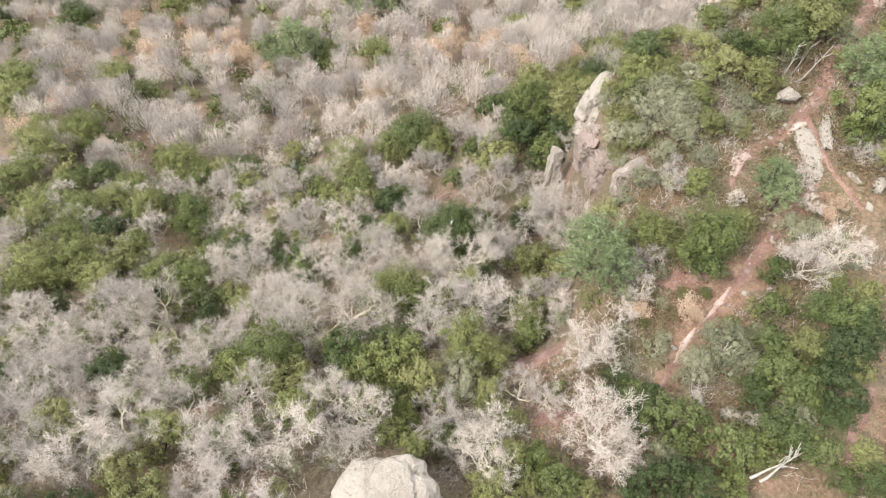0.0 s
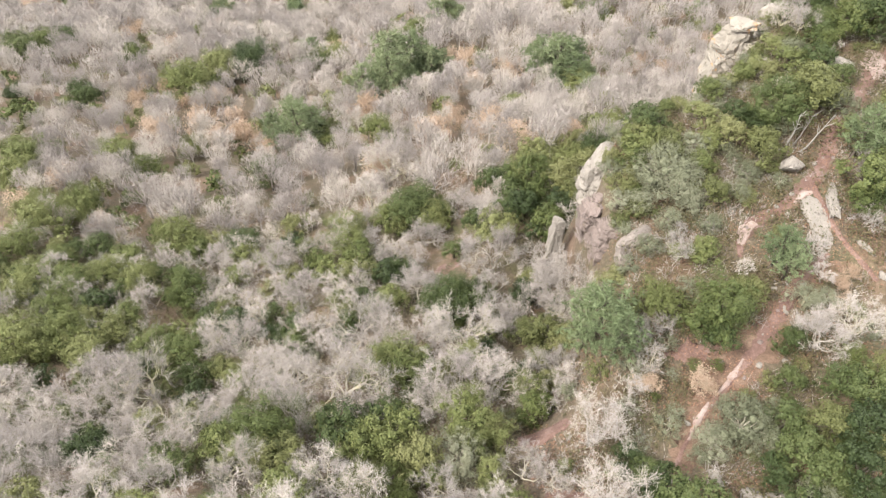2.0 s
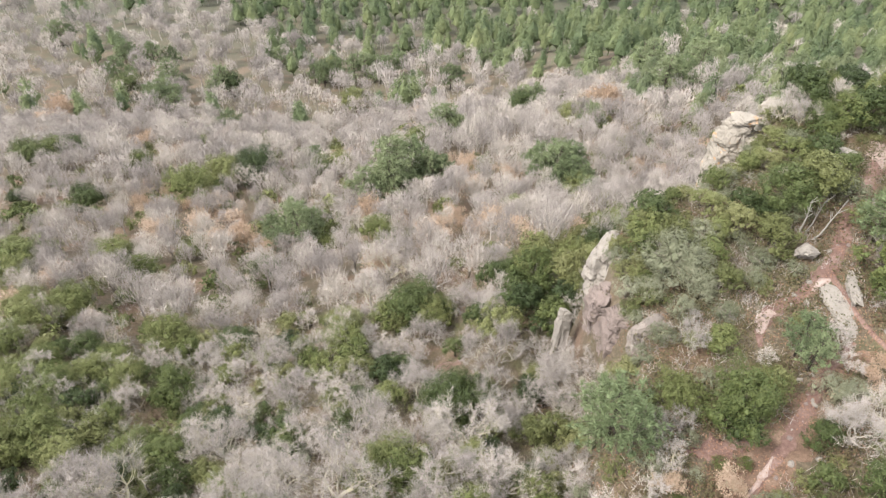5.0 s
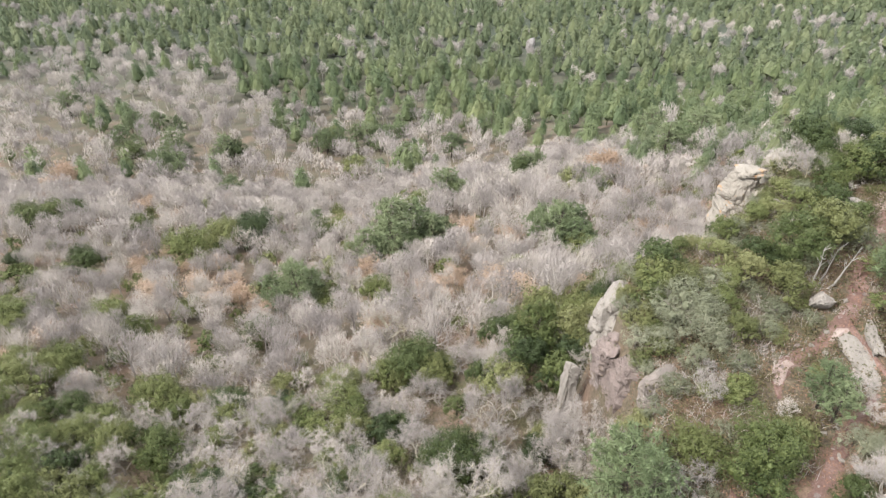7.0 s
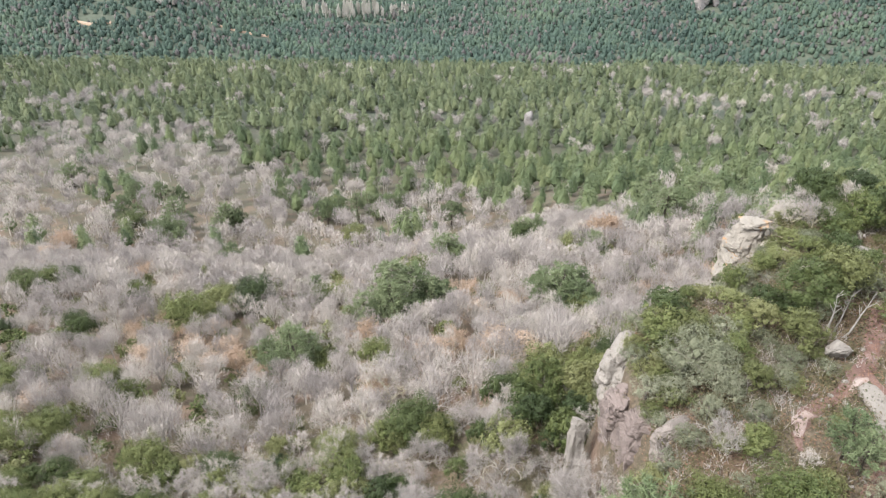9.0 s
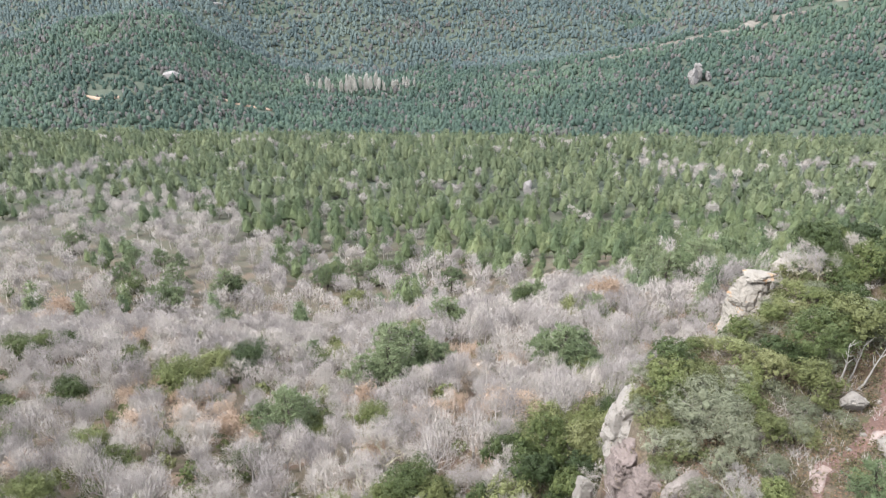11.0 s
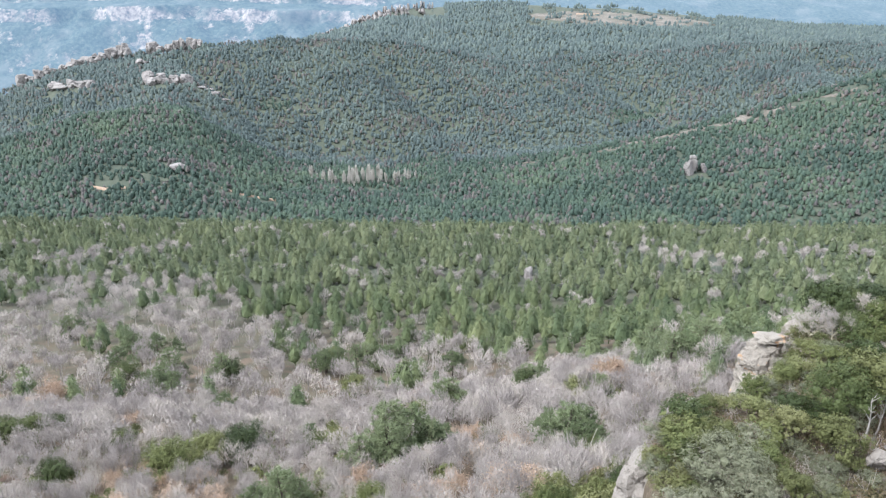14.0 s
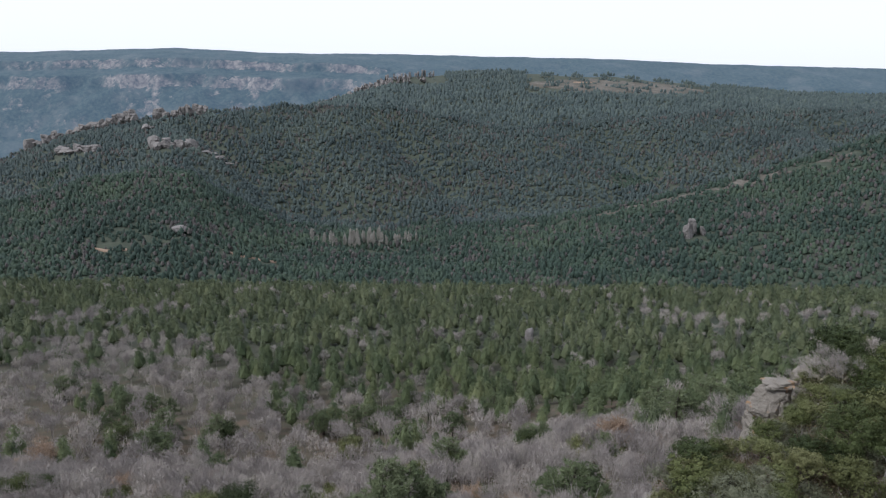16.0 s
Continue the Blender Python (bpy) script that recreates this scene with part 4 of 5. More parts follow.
def stand(name, rows, span, low=0.85, high=1.15):
    for k, (x, y, w) in enumerate(rows):
        if math.hypot(x - 24.0, y - 34.2) < 1.6 or math.hypot(x - 24.8, y - 30.2) < 1.9 or math.hypot(x - 25.2, y - 50.5) < 2.4 or math.hypot(x - 25.4, y - 27.6) < 1.3:
            continue
        edge = x - float(rim(y))
        if name != "pine_tree" and 27.5 < y < 39 and to_path(x, y) < 0.5 + 0.40 * w:
            continue
        if x > 3 and 37 < y < 62 and edge < -1:
            continue
        if 27 < y < 38.5 and -3.0 < edge < 0.9 and name != "bare_oak":
            continue
        a, b = low, high
        if x < -15 and y < 62:
            w *= 0.84
        own, pick = name, rng.uniform()
        if name == "holm_oak":
            if edge > -1 and y > 24:
                own = ("deep_green_oak", "olive_oak", "holm_oak", "grey_bush")[int(pick * 3.4)]
            else:
                own = "deep_green_oak" if pick < (0.6 if edge > 0 else 0.25) else "olive_oak" if pick > 0.75 and w < 3.2 else name
        if edge > -1 and name in ("holm_oak", "olive_oak"):
            w, a, b = w * rng.uniform(0.72, 0.95), 0.85, 1.2
            if y > 36 and 0.28 < x / y < 0.57:
                w, a, b = w * 0.75, 0.7, 0.95
        plant(own, x, y, min(w, 8.0) / (2.8 if own == "grey_bush" else span), rng.uniform(0, 6.28), rng.uniform(a, b), int(rng.integers(0, 99)))
        placed.append((x, y, min(w, 8.0) * 0.5))
        if name == "pine_tree" and y > 60:
            for side in (-1, 1):
                plant(own, x + side * w * rng.uniform(0.3, 0.45), y + w * rng.uniform(-0.3, 0.3), min(w, 8.0) * rng.uniform(0.6, 0.85) / span, rng.uniform(0, 6.28), rng.uniform(a, b), int(rng.integers(0, 99)))


for rows in (HOLM_A, HOLM_B, HOLM_C, HOLM_D, HOLM_E, HOLM_F):
    stand("holm_oak", rows, 2.6, 0.9, 1.2)
stand("olive_oak", OLIVE, 2.8)
stand("bright_bush", BRIGHT, 3.0)
stand("grey_bush", SILVER, 2.8)
for rows in (PINE_A, PINE_B):
    stand("pine_tree", rows, 3.2, 0.75, 1.0)
stand("tan_oak", TAN, 3.8)
for rows in (BARE_A, BARE_B):
    stand("bare_oak", rows, 4.0)


# ------------------------------------------------------------------ the woods between and beyond
def scatter(y0, y1, gap, seed, half=0.72, extra=12.0, loose=0.42):
    """Uneven rows of standing places over a stretch of the land, about gap apart."""
    r = np.random.default_rng(seed)
    ys = np.arange(y0, y1, gap * 0.9)
    out = []
    for i, yy in enumerate(ys):
        reach = half * yy + extra
        xs = np.arange(-reach, reach, gap) + (i % 2) * gap / 2
        out.append(np.stack([xs + r.uniform(-loose, loose, len(xs)) * gap, yy + r.uniform(-loose, loose, len(xs)) * gap], 1))
    return np.concatenate(out)


def free(points, margin=0.4, share=0.6):
    """Those that stand clear of the trees already placed."""
    keep = np.ones(len(points), bool)
    for x, y, w in placed:
        keep &= np.hypot(points[:, 0] - x, points[:, 1] - y) > w * share + margin
    return points[keep]


def off_paths(points, gap=1.3, room=1.0):
    keep = np.ones(len(points), bool)
    for line, wide in ((PATH_LOW, 1.8), (PATH_TOP, gap), (PATH_GULLY, gap), (DITCH, gap), (((0.2, 38.2), (1.6, 38.2)), 1.5), (((5.0, 16.2), (7.2, 16.6)), 1.5), (((5.4, 11.9), (7.0, 12)), 1.3),
                       (((13.5, 20.5), (16.5, 20.7)), 1.5), (((-3.2, 7.2), (-2.0, 8.6)), 2.9), (((24.6, 31.6), (25.0, 27.6)), 0.9), (((24.1, 34.9), (24.1, 33.6)), 1.2), (((12.6, 36.0), (11.6, 30)), 1.4)):
        line = np.array(line)
        for a, b in zip(line, line[1:]):
            t = np.clip(((points - a) @ (b - a)) / ((b - a) @ (b - a)), 0, 1)[:, None]
            keep &= np.linalg.norm(points - (a + t * (b - a)), axis=1) > wide * room
    return points[keep]


def wood(name, points, shapes, sizes, material, label, seed, category="wood", sink=0.0, smooth=False, drift=0.0, broad=38.0):
    """A wood that nobody could count: many trees in one mesh, each with a number of its own for its tone."""
    r = np.random.default_rng(seed)
    turn, size = r.uniform(0, 6.28, len(points)), sizes[0] + (sizes[1] - sizes[0]) * r.uniform(0, 1, len(points)) ** 1.3
    tone = np.clip(r.uniform(0, 1, len(points)) * (1 - drift) + drift * (0.5 + 0.45 * patch(points, broad, seed) + 0.3 * patch(points, broad * 0.35, seed + 1)), 0.002, 1)
    which, tall = r.integers(0, len(shapes), len(points)), r.uniform(0.85, 1.2, len(points))
    z = height(points[:, 0], points[:, 1]) - sink
    V, F, T, k = [], [], [], 0
    for s, (v, f) in enumerate(shapes):
        m = which == s
        if not m.any():
            continue
        c, n = np.cos(turn[m])[:, None], np.sin(turn[m])[:, None]
        g = size[m][:, None]
        w = np.stack([(v[None, :, 0] * c - v[None, :, 1] * n) * g + points[m, 0:1], (v[None, :, 0] * n + v[None, :, 1] * c) * g + points[m, 1:2],
                      v[None, :, 2] * g * tall[m][:, None] + z[m][:, None]], -1)
        V.append(w.reshape(-1, 3))
        F.append((f[None] + (np.arange(m.sum()) * len(v))[:, None, None]).reshape(-1, 3) + k)
        T.append(np.repeat(tone[m], len(v)))
        k += w.shape[0] * w.shape[1]
    ob = new(name, mesh_from(name, np.concatenate(V), np.concatenate(F), material, smooth, np.concatenate(T)))
    return tagged(ob, label, category, kind="stuff")


def patch(p, size, seed):
    return ripple(p[:, 0] + seed * 37.0, p[:, 1] - seed * 21.0, size)


def on_bench(p):
    return (p[:, 0] > rim(p[:, 1]) - 1.0) & (p[:, 1] < 60)


# a thicket of evergreens and bare branches crowds the far end of the spur
thicket = np.random.default_rng(23)
for x, y in scatter(42.5, 60, 2.5, 24, 0.9, 0):
    if x < 28.6 + 0.35 * abs(y - 50) or x > 46 or (x < 35.5 and y < 48.5 and abs(x - 32.5 - (y - 43) * 0.55) < 1.9):
        continue
    w, own = thicket.uniform(2.0, 3.8), ("deep_green_oak", "holm_oak", "deep_green_oak", "deep_green_oak", "grey_bush", "bare_oak", "bare_oak")[int(thicket.integers(0, 7))]
    if own in ("grey_bush", "bare_oak"):
        w *= 0.8
    plant(own, x, y, w / (3.6 if own == "bare_oak" else 2.9), thicket.uniform(0, 6.28), thicket.uniform(0.95, 1.35), int(thicket.integers(0, 99)))
    placed.append((x, y, w * 0.45))
# scrub behind the outcrop, some of it leafless
for x, y, w, own in ((28.0, 50.6, 2.2, "bare_oak"), (28.9, 49.0, 2.0, "bare_oak"), (27.9, 48.6, 1.5, "olive_oak"), (29.4, 51.4, 2.4, "bare_oak"), (28.4, 52.6, 2.2, "olive_oak"), (29.8, 47.2, 2.4, "deep_green_oak"), (27.6, 46.6, 2.2, "grey_bush"),
                     (26.3, 47.4, 2.0, "holm_oak"), (24.6, 46.8, 1.7, "grey_bush"), (26.9, 45.0, 2.3, "holm_oak"), (25.2, 44.2, 1.7, "olive_oak"), (28.6, 44.4, 2.6, "deep_green_oak"), (23.4, 44.4, 1.6, "holm_oak"), (29.4, 42.2, 2.0, "deep_green_oak"), (27.4, 42.2, 2.2, "holm_oak"), (30.6, 49.4, 2.8, "deep_green_oak")):
    plant(own, x, y, w / (3.4 if own == "bare_oak" else 2.9), rng.uniform(0, 6.28), rng.uniform(0.85, 1.1), int(rng.integers(0, 99)))
    placed.append((x, y, w * 0.5))
rim_bushes = np.random.default_rng(29)
for y in np.arange(29.6, 50, 0.62):
    x = float(rim(y)) + rim_bushes.uniform(0.1, 1.7)
    if math.hypot(x - 13.2, y - 28.7) < 1.3 or math.hypot(x - 25.6, y - 51.5) < 3.4:
        continue
    w = rim_bushes.uniform(1.0, 2.0)
    plant(("olive_oak", "grey_bush", "holm_oak", "low_shrub", "olive_shrub")[int(rim_bushes.integers(0, 5))], x, y, w / 2.9, rim_bushes.uniform(0, 6.28), rim_bushes.uniform(0.75, 1.0), int(rim_bushes.integers(0, 99)))
    placed.append((x, y, w * 0.4))
for x, y, w, own in ((14.45, 18.5, 1.3, "tan_oak"), (14.9, 18.1, 0.8, "tan_oak"), (15.75, 19.5, 0.8, "bright_bush"), (11.6, 18.2, 1.2, "tan_oak"), (11.9, 17.7, 0.7, "bright_bush"), (16.3, 16.3, 2.1, "grey_bush"), (17.3, 15.1, 1.4, "grey_bush"), (12.4, 15.9, 1.5, "low_shrub"), (12.9, 16.7, 1.0, "low_shrub"),
                     (13.4, 21.0, 1.1, "low_shrub"), (12.2, 21.6, 1.4, "bare_oak"), (11.9, 19.6, 1.5, "bare_oak"), (14.6, 19.6, 0.9, "olive_shrub"), (13.2, 19.0, 0.9, "low_shrub"), (16.9, 17.6, 1.0, "olive_shrub"), (18.3, 18.4, 1.2, "olive_shrub"), (14.6, 15.6, 1.0, "low_shrub"), (13.6, 14.2, 1.1, "grey_bush"),
                     (24.0, 24.4, 1.2, "tan_oak"), (25.0, 25.4, 0.9, "tan_oak"), (23.2, 25.0, 1.3, "bare_oak"), (22.9, 23.6, 1.4, "grey_bush"), (24.6, 23.0, 1.0, "bright_bush"), (22.2, 26.8, 1.3, "grey_bush"), (23.2, 27.0, 1.4, "bare_oak"),
                     (28.4, 30.4, 2.8, "deep_green_oak"), (29.2, 28.2, 2.8, "holm_oak"), (28.2, 32.6, 2.4, "bare_oak"), (30.2, 31.4, 3.0, "deep_green_oak"), (29.0, 26.0, 2.4, "deep_green_oak"), (28.6, 36.6, 2.2, "holm_oak"), (30.2, 35.4, 3.0, "deep_green_oak"), (29.9, 33.2, 2.0, "bare_oak"), (31.6, 38.0, 2.8, "holm_oak"), (27.0, 28.9, 1.6, "bare_oak")):
    plant(own, x, y, w / (3.4 if own in ("bare_oak", "tan_oak") else 2.9), rng.uniform(0, 6.28), rng.uniform(0.75, 1.0), int(rng.integers(0, 99)))
    placed.append((x, y, w * 0.4))
# evergreens on the shoulder under the spur
for x, y, w in ((8.7, 45, 4.2), (11.3, 44, 4.0), (14, 45.7, 4.2), (15.3, 49, 4.4), (18.9, 51.3, 4.6), (19, 57, 4.4), (5.3, 38.8, 3.6), (9.4, 38.3, 3.2), (6.8, 42, 3.6), (17, 47.2, 3.8), (12.4, 47.8, 4.0), (16.4, 53, 4.2), (21.6, 54.5, 4.0), (7.4, 40.2, 3.0),
                (11.6, 41.2, 3.0), (4.0, 42.0, 3.0), (22.4, 50.0, 3.2), (20.6, 48.0, 3.2), (18.2, 45.4, 3.0), (5.6, 46.6, 3.6), (9.6, 48.8, 3.6), (13.0, 51.6, 3.8), (23.2, 58.4, 4.0)):
    plant(("holm_oak", "olive_oak", "deep_green_oak", "holm_oak")[int(x * 10 + y) % 4], x, y, w / 2.9, rng.uniform(0, 6.28), rng.uniform(1.1, 1.4), int(rng.integers(0, 99)))
    placed.append((x, y, w * 0.5))
# bushes along the cliff edge and at its foot
for x, y, w, own in ((13.4, 35.2, 2.2, "holm_oak"), (13.9, 37.0, 2.0, "olive_oak"), (13.2, 32.0, 1.3, "bright_bush"), (9.0, 33.9, 1.7, "olive_oak"), (9.6, 30.6, 1.8, "deep_green_oak"), (11.4, 26.4, 2.0, "olive_oak"), (8.6, 38.4, 2.4, "deep_green_oak"), (10.2, 39.6, 2.6, "holm_oak"), (11.6, 40.6, 2.4, "olive_oak")):
    plant(own, x, y, w / 2.9, rng.uniform(0, 6.28), rng.uniform(0.85, 1.05), int(rng.integers(0, 99)))
    placed.append((x, y, w * 0.4))
# grey-green and olive shrubs between the rocks of the spur
shrubs = off_paths(free(scatter(14, 58, 1.8, 12), 0.15, 0.5), 1.5, 0.85)
shrubs = shrubs[on_bench(shrubs) & (shrubs[:, 0] < 0.75 * shrubs[:, 1] + 9)]
for x, y in shrubs:
    d = rng.uniform()
    if d < 0.40:
        plant("low_shrub", x, y, rng.uniform(0.3, 0.6), rng.uniform(0, 6.28), rng.uniform(0.6, 0.95), int(rng.integers(0, 99)))
    elif d < 0.66:
        plant("olive_shrub", x, y, rng.uniform(0.3, 0.6), rng.uniform(0, 6.28), rng.uniform(0.6, 0.95), int(rng.integers(0, 99)))
    elif d < 0.76:
        plant("holm_oak", x, y, rng.uniform(0.3, 0.55), rng.uniform(0, 6.28), 0.9, int(rng.integers(0, 99)))
    elif d < 0.83:
        plant("bare_oak", x, y, rng.uniform(0.25, 0.5), rng.uniform(0, 6.28), 0.8, int(rng.integers(0, 99)))

for x, y, w in ((10.2, 31.5, 0.8), (10.4, 29.8, 0.8), (9.6, 32.6, 0.85), (11.0, 28.2, 0.7), (9.4, 33.4, 0.75), (8.2, 35.0, 0.7), (9.8, 28.8, 0.65), (10.8, 27.2, 0.6), (14.6, 27.2, 0.5)):
    plant("bare_oak", x, y, w, rng.uniform(0, 6.28), 1.0, int(rng.integers(0, 99)))
    placed.append((x, y, w * 1.6))

# leafless oaks near by, one by one
near = off_paths(free(scatter(-2, 52, 2.5, 3, 0.6, 21), 0.3, 0.5))
near = near[~on_bench(near)]
for x, y in near:
    if rng.uniform() < 0.56:
        plant("bare_oak", x, y, rng.uniform(0.6, 1.0), rng.uniform(0, 6.28), rng.uniform(0.8, 1.1), int(rng.integers(0, 99)))
    else:
        plant(("holm_oak", "olive_oak", "deep_green_oak")[int(rng.integers(0, 3))], x, y, rng.uniform(0.5, 1.05), rng.uniform(0, 6.28), 1.05, int(rng.integers(0, 99)))


# bushes under the leafless trees
under = off_paths(free(scatter(-2, 34, 2.1, 33, 0.6, 21), 0.1, 0.45))
under = under[~on_bench(under)]
for x, y in under:
    if rng.uniform() < 0.42:
        plant(("olive_shrub", "holm_oak", "olive_shrub", "low_shrub", "bright_bush")[int(rng.integers(0, 5))], x, y, rng.uniform(0.35, 0.65), rng.uniform(0, 6.28), rng.uniform(0.9, 1.2), int(rng.integers(0, 99)))


def tuft(seed, kind_of):
    """A low clump: dead stalks, or small leaves."""
    r = np.random.default_rng(seed)
    if kind_of == "stalks":
        at = r.normal(size=(46, 3)) * [0.3, 0.3, 0.05] + [0, 0, 0.05]
        return blades(r, at, r.normal(size=(46, 3)) * 0.7 + [0, 0, 0.9], 0.45, 0.022)
    at = r.normal(size=(90, 3)) * [0.35, 0.35, 0.14] + [0, 0, 0.22]
    return flecks(r, at, r.normal(size=(90, 3)) + [0, 0, 0.8], 0.12, 0.075)


floor = off_paths(np.concatenate([scatter(-3, 60, 1.4, 15, 0.6, 22), (lambda q: q[on_bench(q)])(scatter(12, 58, 0.85, 16, 0.72, 8))]), 0.75, 0.55)
mix = np.random.default_rng(5).uniform(size=len(floor))
wood("dry_brush", floor[mix < 0.3], [tuft(s, "stalks") for s in (121, 122, 123)], (0.8, 1.6), TWIG, "dry grey brush on the woodland floor", 21, "brush")
wood("undergrowth", floor[mix >= 0.3], [tuft(s, "leaves") for s in (124, 125, 126)], (0.7, 1.5), SCRUB_LEAF, "olive and brown undergrowth on the woodland floor", 22, "undergrowth")
rl = np.random.default_rng(17)
fallen = np.stack([rl.uniform(5, 32, 40000), rl.uniform(8, 44, 40000)], 1)
fallen = fallen[(ripple(fallen[:, 0], fallen[:, 1], 3.0) > -0.15) & (fallen[:, 0] > rim(fallen[:, 1]) - 4)]
fz = np.column_stack([fallen, height(fallen[:, 0], fallen[:, 1]) + 0.07])
tagged(new("leaf_litter", mesh_from("leaf_litter", *flecks(rl, fz, rl.normal(size=(len(fz), 3)) * 0.4 + [0, 0, 1], 0.11, 0.08), LITTER_LEAF)),
       "fallen brown oak leaves beside the footpath", "leaves", kind="stuff")

# further down they merge into woods
def bare_clump(s, twigs, long, wide, stems=True):
    r = np.random.default_rng(s)
    tall, span = 5.0 * r.uniform(0.9, 1.1), 4.4 * r.uniform(0.9, 1.1)
    haze, mid = dome_twigs(r, twigs, long, wide, span, tall)
    foot, fork = np.array([0, 0, -0.5]), np.array([r.uniform(-0.2, 0.2), r.uniform(-0.2, 0.2), tall * 0.3])
    out = [(foot, fork, 0.12, 0.09)]
    for m in mid if stems else mid[:3]:
        out.append((fork, m, 0.055, 0.03))
        for _ in range(4 if stems else 0):
            out.append((fork + (m - fork) * r.uniform(0.4, 1.0), m + r.normal(size=3) * span * 0.13 + [0, 0, span * 0.12], 0.026, 0.012))
    return weld([haze, tubes(out, 3)])


mid_bare = [bare_clump(s, 900, 0.6, 0.034) for s in (71, 72, 73, 74, 75)]
low_bare = [bare_clump(s, 500, 0.7, 0.062, False) for s in (76, 77, 78, 79)]
far_bare = [bare_clump(s, 300, 0.75, 0.10, False) for s in (81, 82, 83, 84)]


def pine_crown(seed, limbs, sprays, tall=6.4, span=4.6, long=0.42, wide=0.2):
    """A pine a long way off: tufted limbs round a tapering crown that is rounded at the top."""
    r = np.random.default_rng(seed)
    v, f = BALLS[1]
    k = np.arange(limbs)
    h = 0.22 + 0.76 * ((k + r.uniform(0, 1, limbs)) / limbs)
    reach = span * 0.5 * np.clip(1 - (h - 0.2) / 0.83, 0.04, 1) ** 0.68 * r.uniform(0.65, 1.1, limbs)
    a = k * 2.4 + r.uniform(-0.5, 0.5, limbs)
    tip = np.stack([np.cos(a) * reach, np.sin(a) * reach, tall * h + 0.12 * reach], 1)
    pick = r.integers(0, limbs, sprays)
    along = r.uniform(0.55, 1.05, (sprays, 1))
    at = tip[pick] * np.concatenate([along, along, np.ones((sprays, 1))], 1) + r.normal(size=(sprays, 3)) * span * [0.055, 0.055, 0.045]
    way = unit(at * [1, 1, 0]) * 0.5 + r.normal(size=(sprays, 3)) * 0.55 + [0, 0, 0.8]
    taper = np.clip(1 - 0.5 * v[:, 2], 0.3, 1.3) * r.uniform(0.8, 1.15, len(v))
    body = np.stack([v[:, 0] * taper * span * 0.30, v[:, 1] * taper * span * 0.30, tall * (0.50 + 0.36 * v[:, 2])], 1)
    stem = tubes([(np.array([0, 0, -0.6]), np.array([0, 0, tall * 0.4]), 0.14, 0.1)], 3)
    return weld([(body, f), stem, flecks(r, at, way, long, wide)])


mid_pine = [pine_crown(s, 44, 760, 6.8, 4.9, 0.36, 0.19) for s in (91, 92, 93, 94)]
far_pine = [pine_crown(s, 30, 230, 6.8, 4.9, 0.56, 0.32) for s in (95, 96, 97, 98)]
mid_oak = [leafy_shape(s, 480, 0.3, 0.2, 12, 0.8, 3.0, 3.2, 1, 0.3)[0] for s in (101, 102, 103)]


def crown_far(seed, tall, span):
    """A crown a long way off: one uneven rounded clump with a few ragged sprays."""
    r = np.random.default_rng(seed)
    n = 5
    a = np.arange(n) * 2 * math.pi / n
    low = np.stack([np.cos(a), np.sin(a), 0 * a - 0.35], 1) * r.uniform(0.8, 1.15, (n, 1))
    high = np.stack([np.cos(a + 0.6) * 0.72, np.sin(a + 0.6) * 0.72, 0 * a + 0.45], 1) * r.uniform(0.8, 1.2, (n, 1))
    v = np.concatenate([low, high, [[r.uniform(-0.15, 0.15), r.uniform(-0.15, 0.15), 1.0]]])
    k = np.arange(n)
    m = (k + 1) % n
    f = np.concatenate([np.stack([k, m, n + k], 1), np.stack([m, n + m, n + k], 1), np.stack([n + k, n + m, 0 * k + 2 * n], 1)])
    body = v * [span * 0.46, span * 0.46, tall * 0.5] + [0, 0, tall * 0.42]
    d = unit(r.normal(size=(16, 3)) + [0, 0, 0.5])
    at = d * [span * 0.44, span * 0.44, tall * 0.47] * r.uniform(0.85, 1.15, (16, 1)) + [0, 0, tall * 0.42]
    return weld([(body, f), flecks(r, at, d + [0, 0, 0.4] + r.normal(size=(16, 3)) * 0.5, 1.5, 0.9)])


hill_shapes = [crown_far(s, t, 4.7) for s, t in ((111, 6.4), (112, 7.2), (113, 5.4), (114, 6.4), (115, 8.0))]
r = np.random.default_rng(9)

mid = free(scatter(52, 178, 3.5, 4, 0.66))
mid = mid[~on_bench(mid)]
bearing = mid[:, 0] / mid[:, 1]
EDGE_U = (-0.7, -0.57, -0.48, -0.40, -0.32, -0.30, -0.19, 0.02, 0.195, 0.33, 0.6)
EDGE_D = (350, 330, 360, 375, 345, 305, 280, 230, 190, 132, 112)
young = r.uniform(size=len(mid)) < 0.55 * ramp(mid[:, 1] - np.interp(bearing, EDGE_U, EDGE_D) - 22 * patch(mid, 16, 3), -12, 14)
green = ~young & (r.uniform(size=len(mid)) < 0.10 + 0.26 * (patch(mid, 18, 1) > 0.3) + 0.16 * ramp(-bearing, 0.1, 0.4) * (mid[:, 1] < 120) + 0.2 * ramp(bearing, 0.2, 0.35))
tan = (r.uniform(size=len(mid)) < 0.30 * ramp(patch(mid, 14, 6), 0.0, 0.5)) & ~green & ~young
tan_far = [(v[:3 * 1300], f[:1300]) for v, f in (tan_oak((s,))[0][1] for s in (64, 65))]
green_low = green & (r.uniform(size=len(mid)) < 0.4)
bare_here, upper = ~green & ~tan & ~young, mid[:, 1] < 108
wood("leafless_wood", mid[bare_here & upper], mid_bare, (0.85, 1.4), TWIG, "leafless grey-lilac oak wood on the slope", 1)
wood("leafless_wood_below", mid[bare_here & ~upper], low_bare, (0.9, 1.5), TWIG, "leafless grey-lilac oak wood on the lower slope", 13)
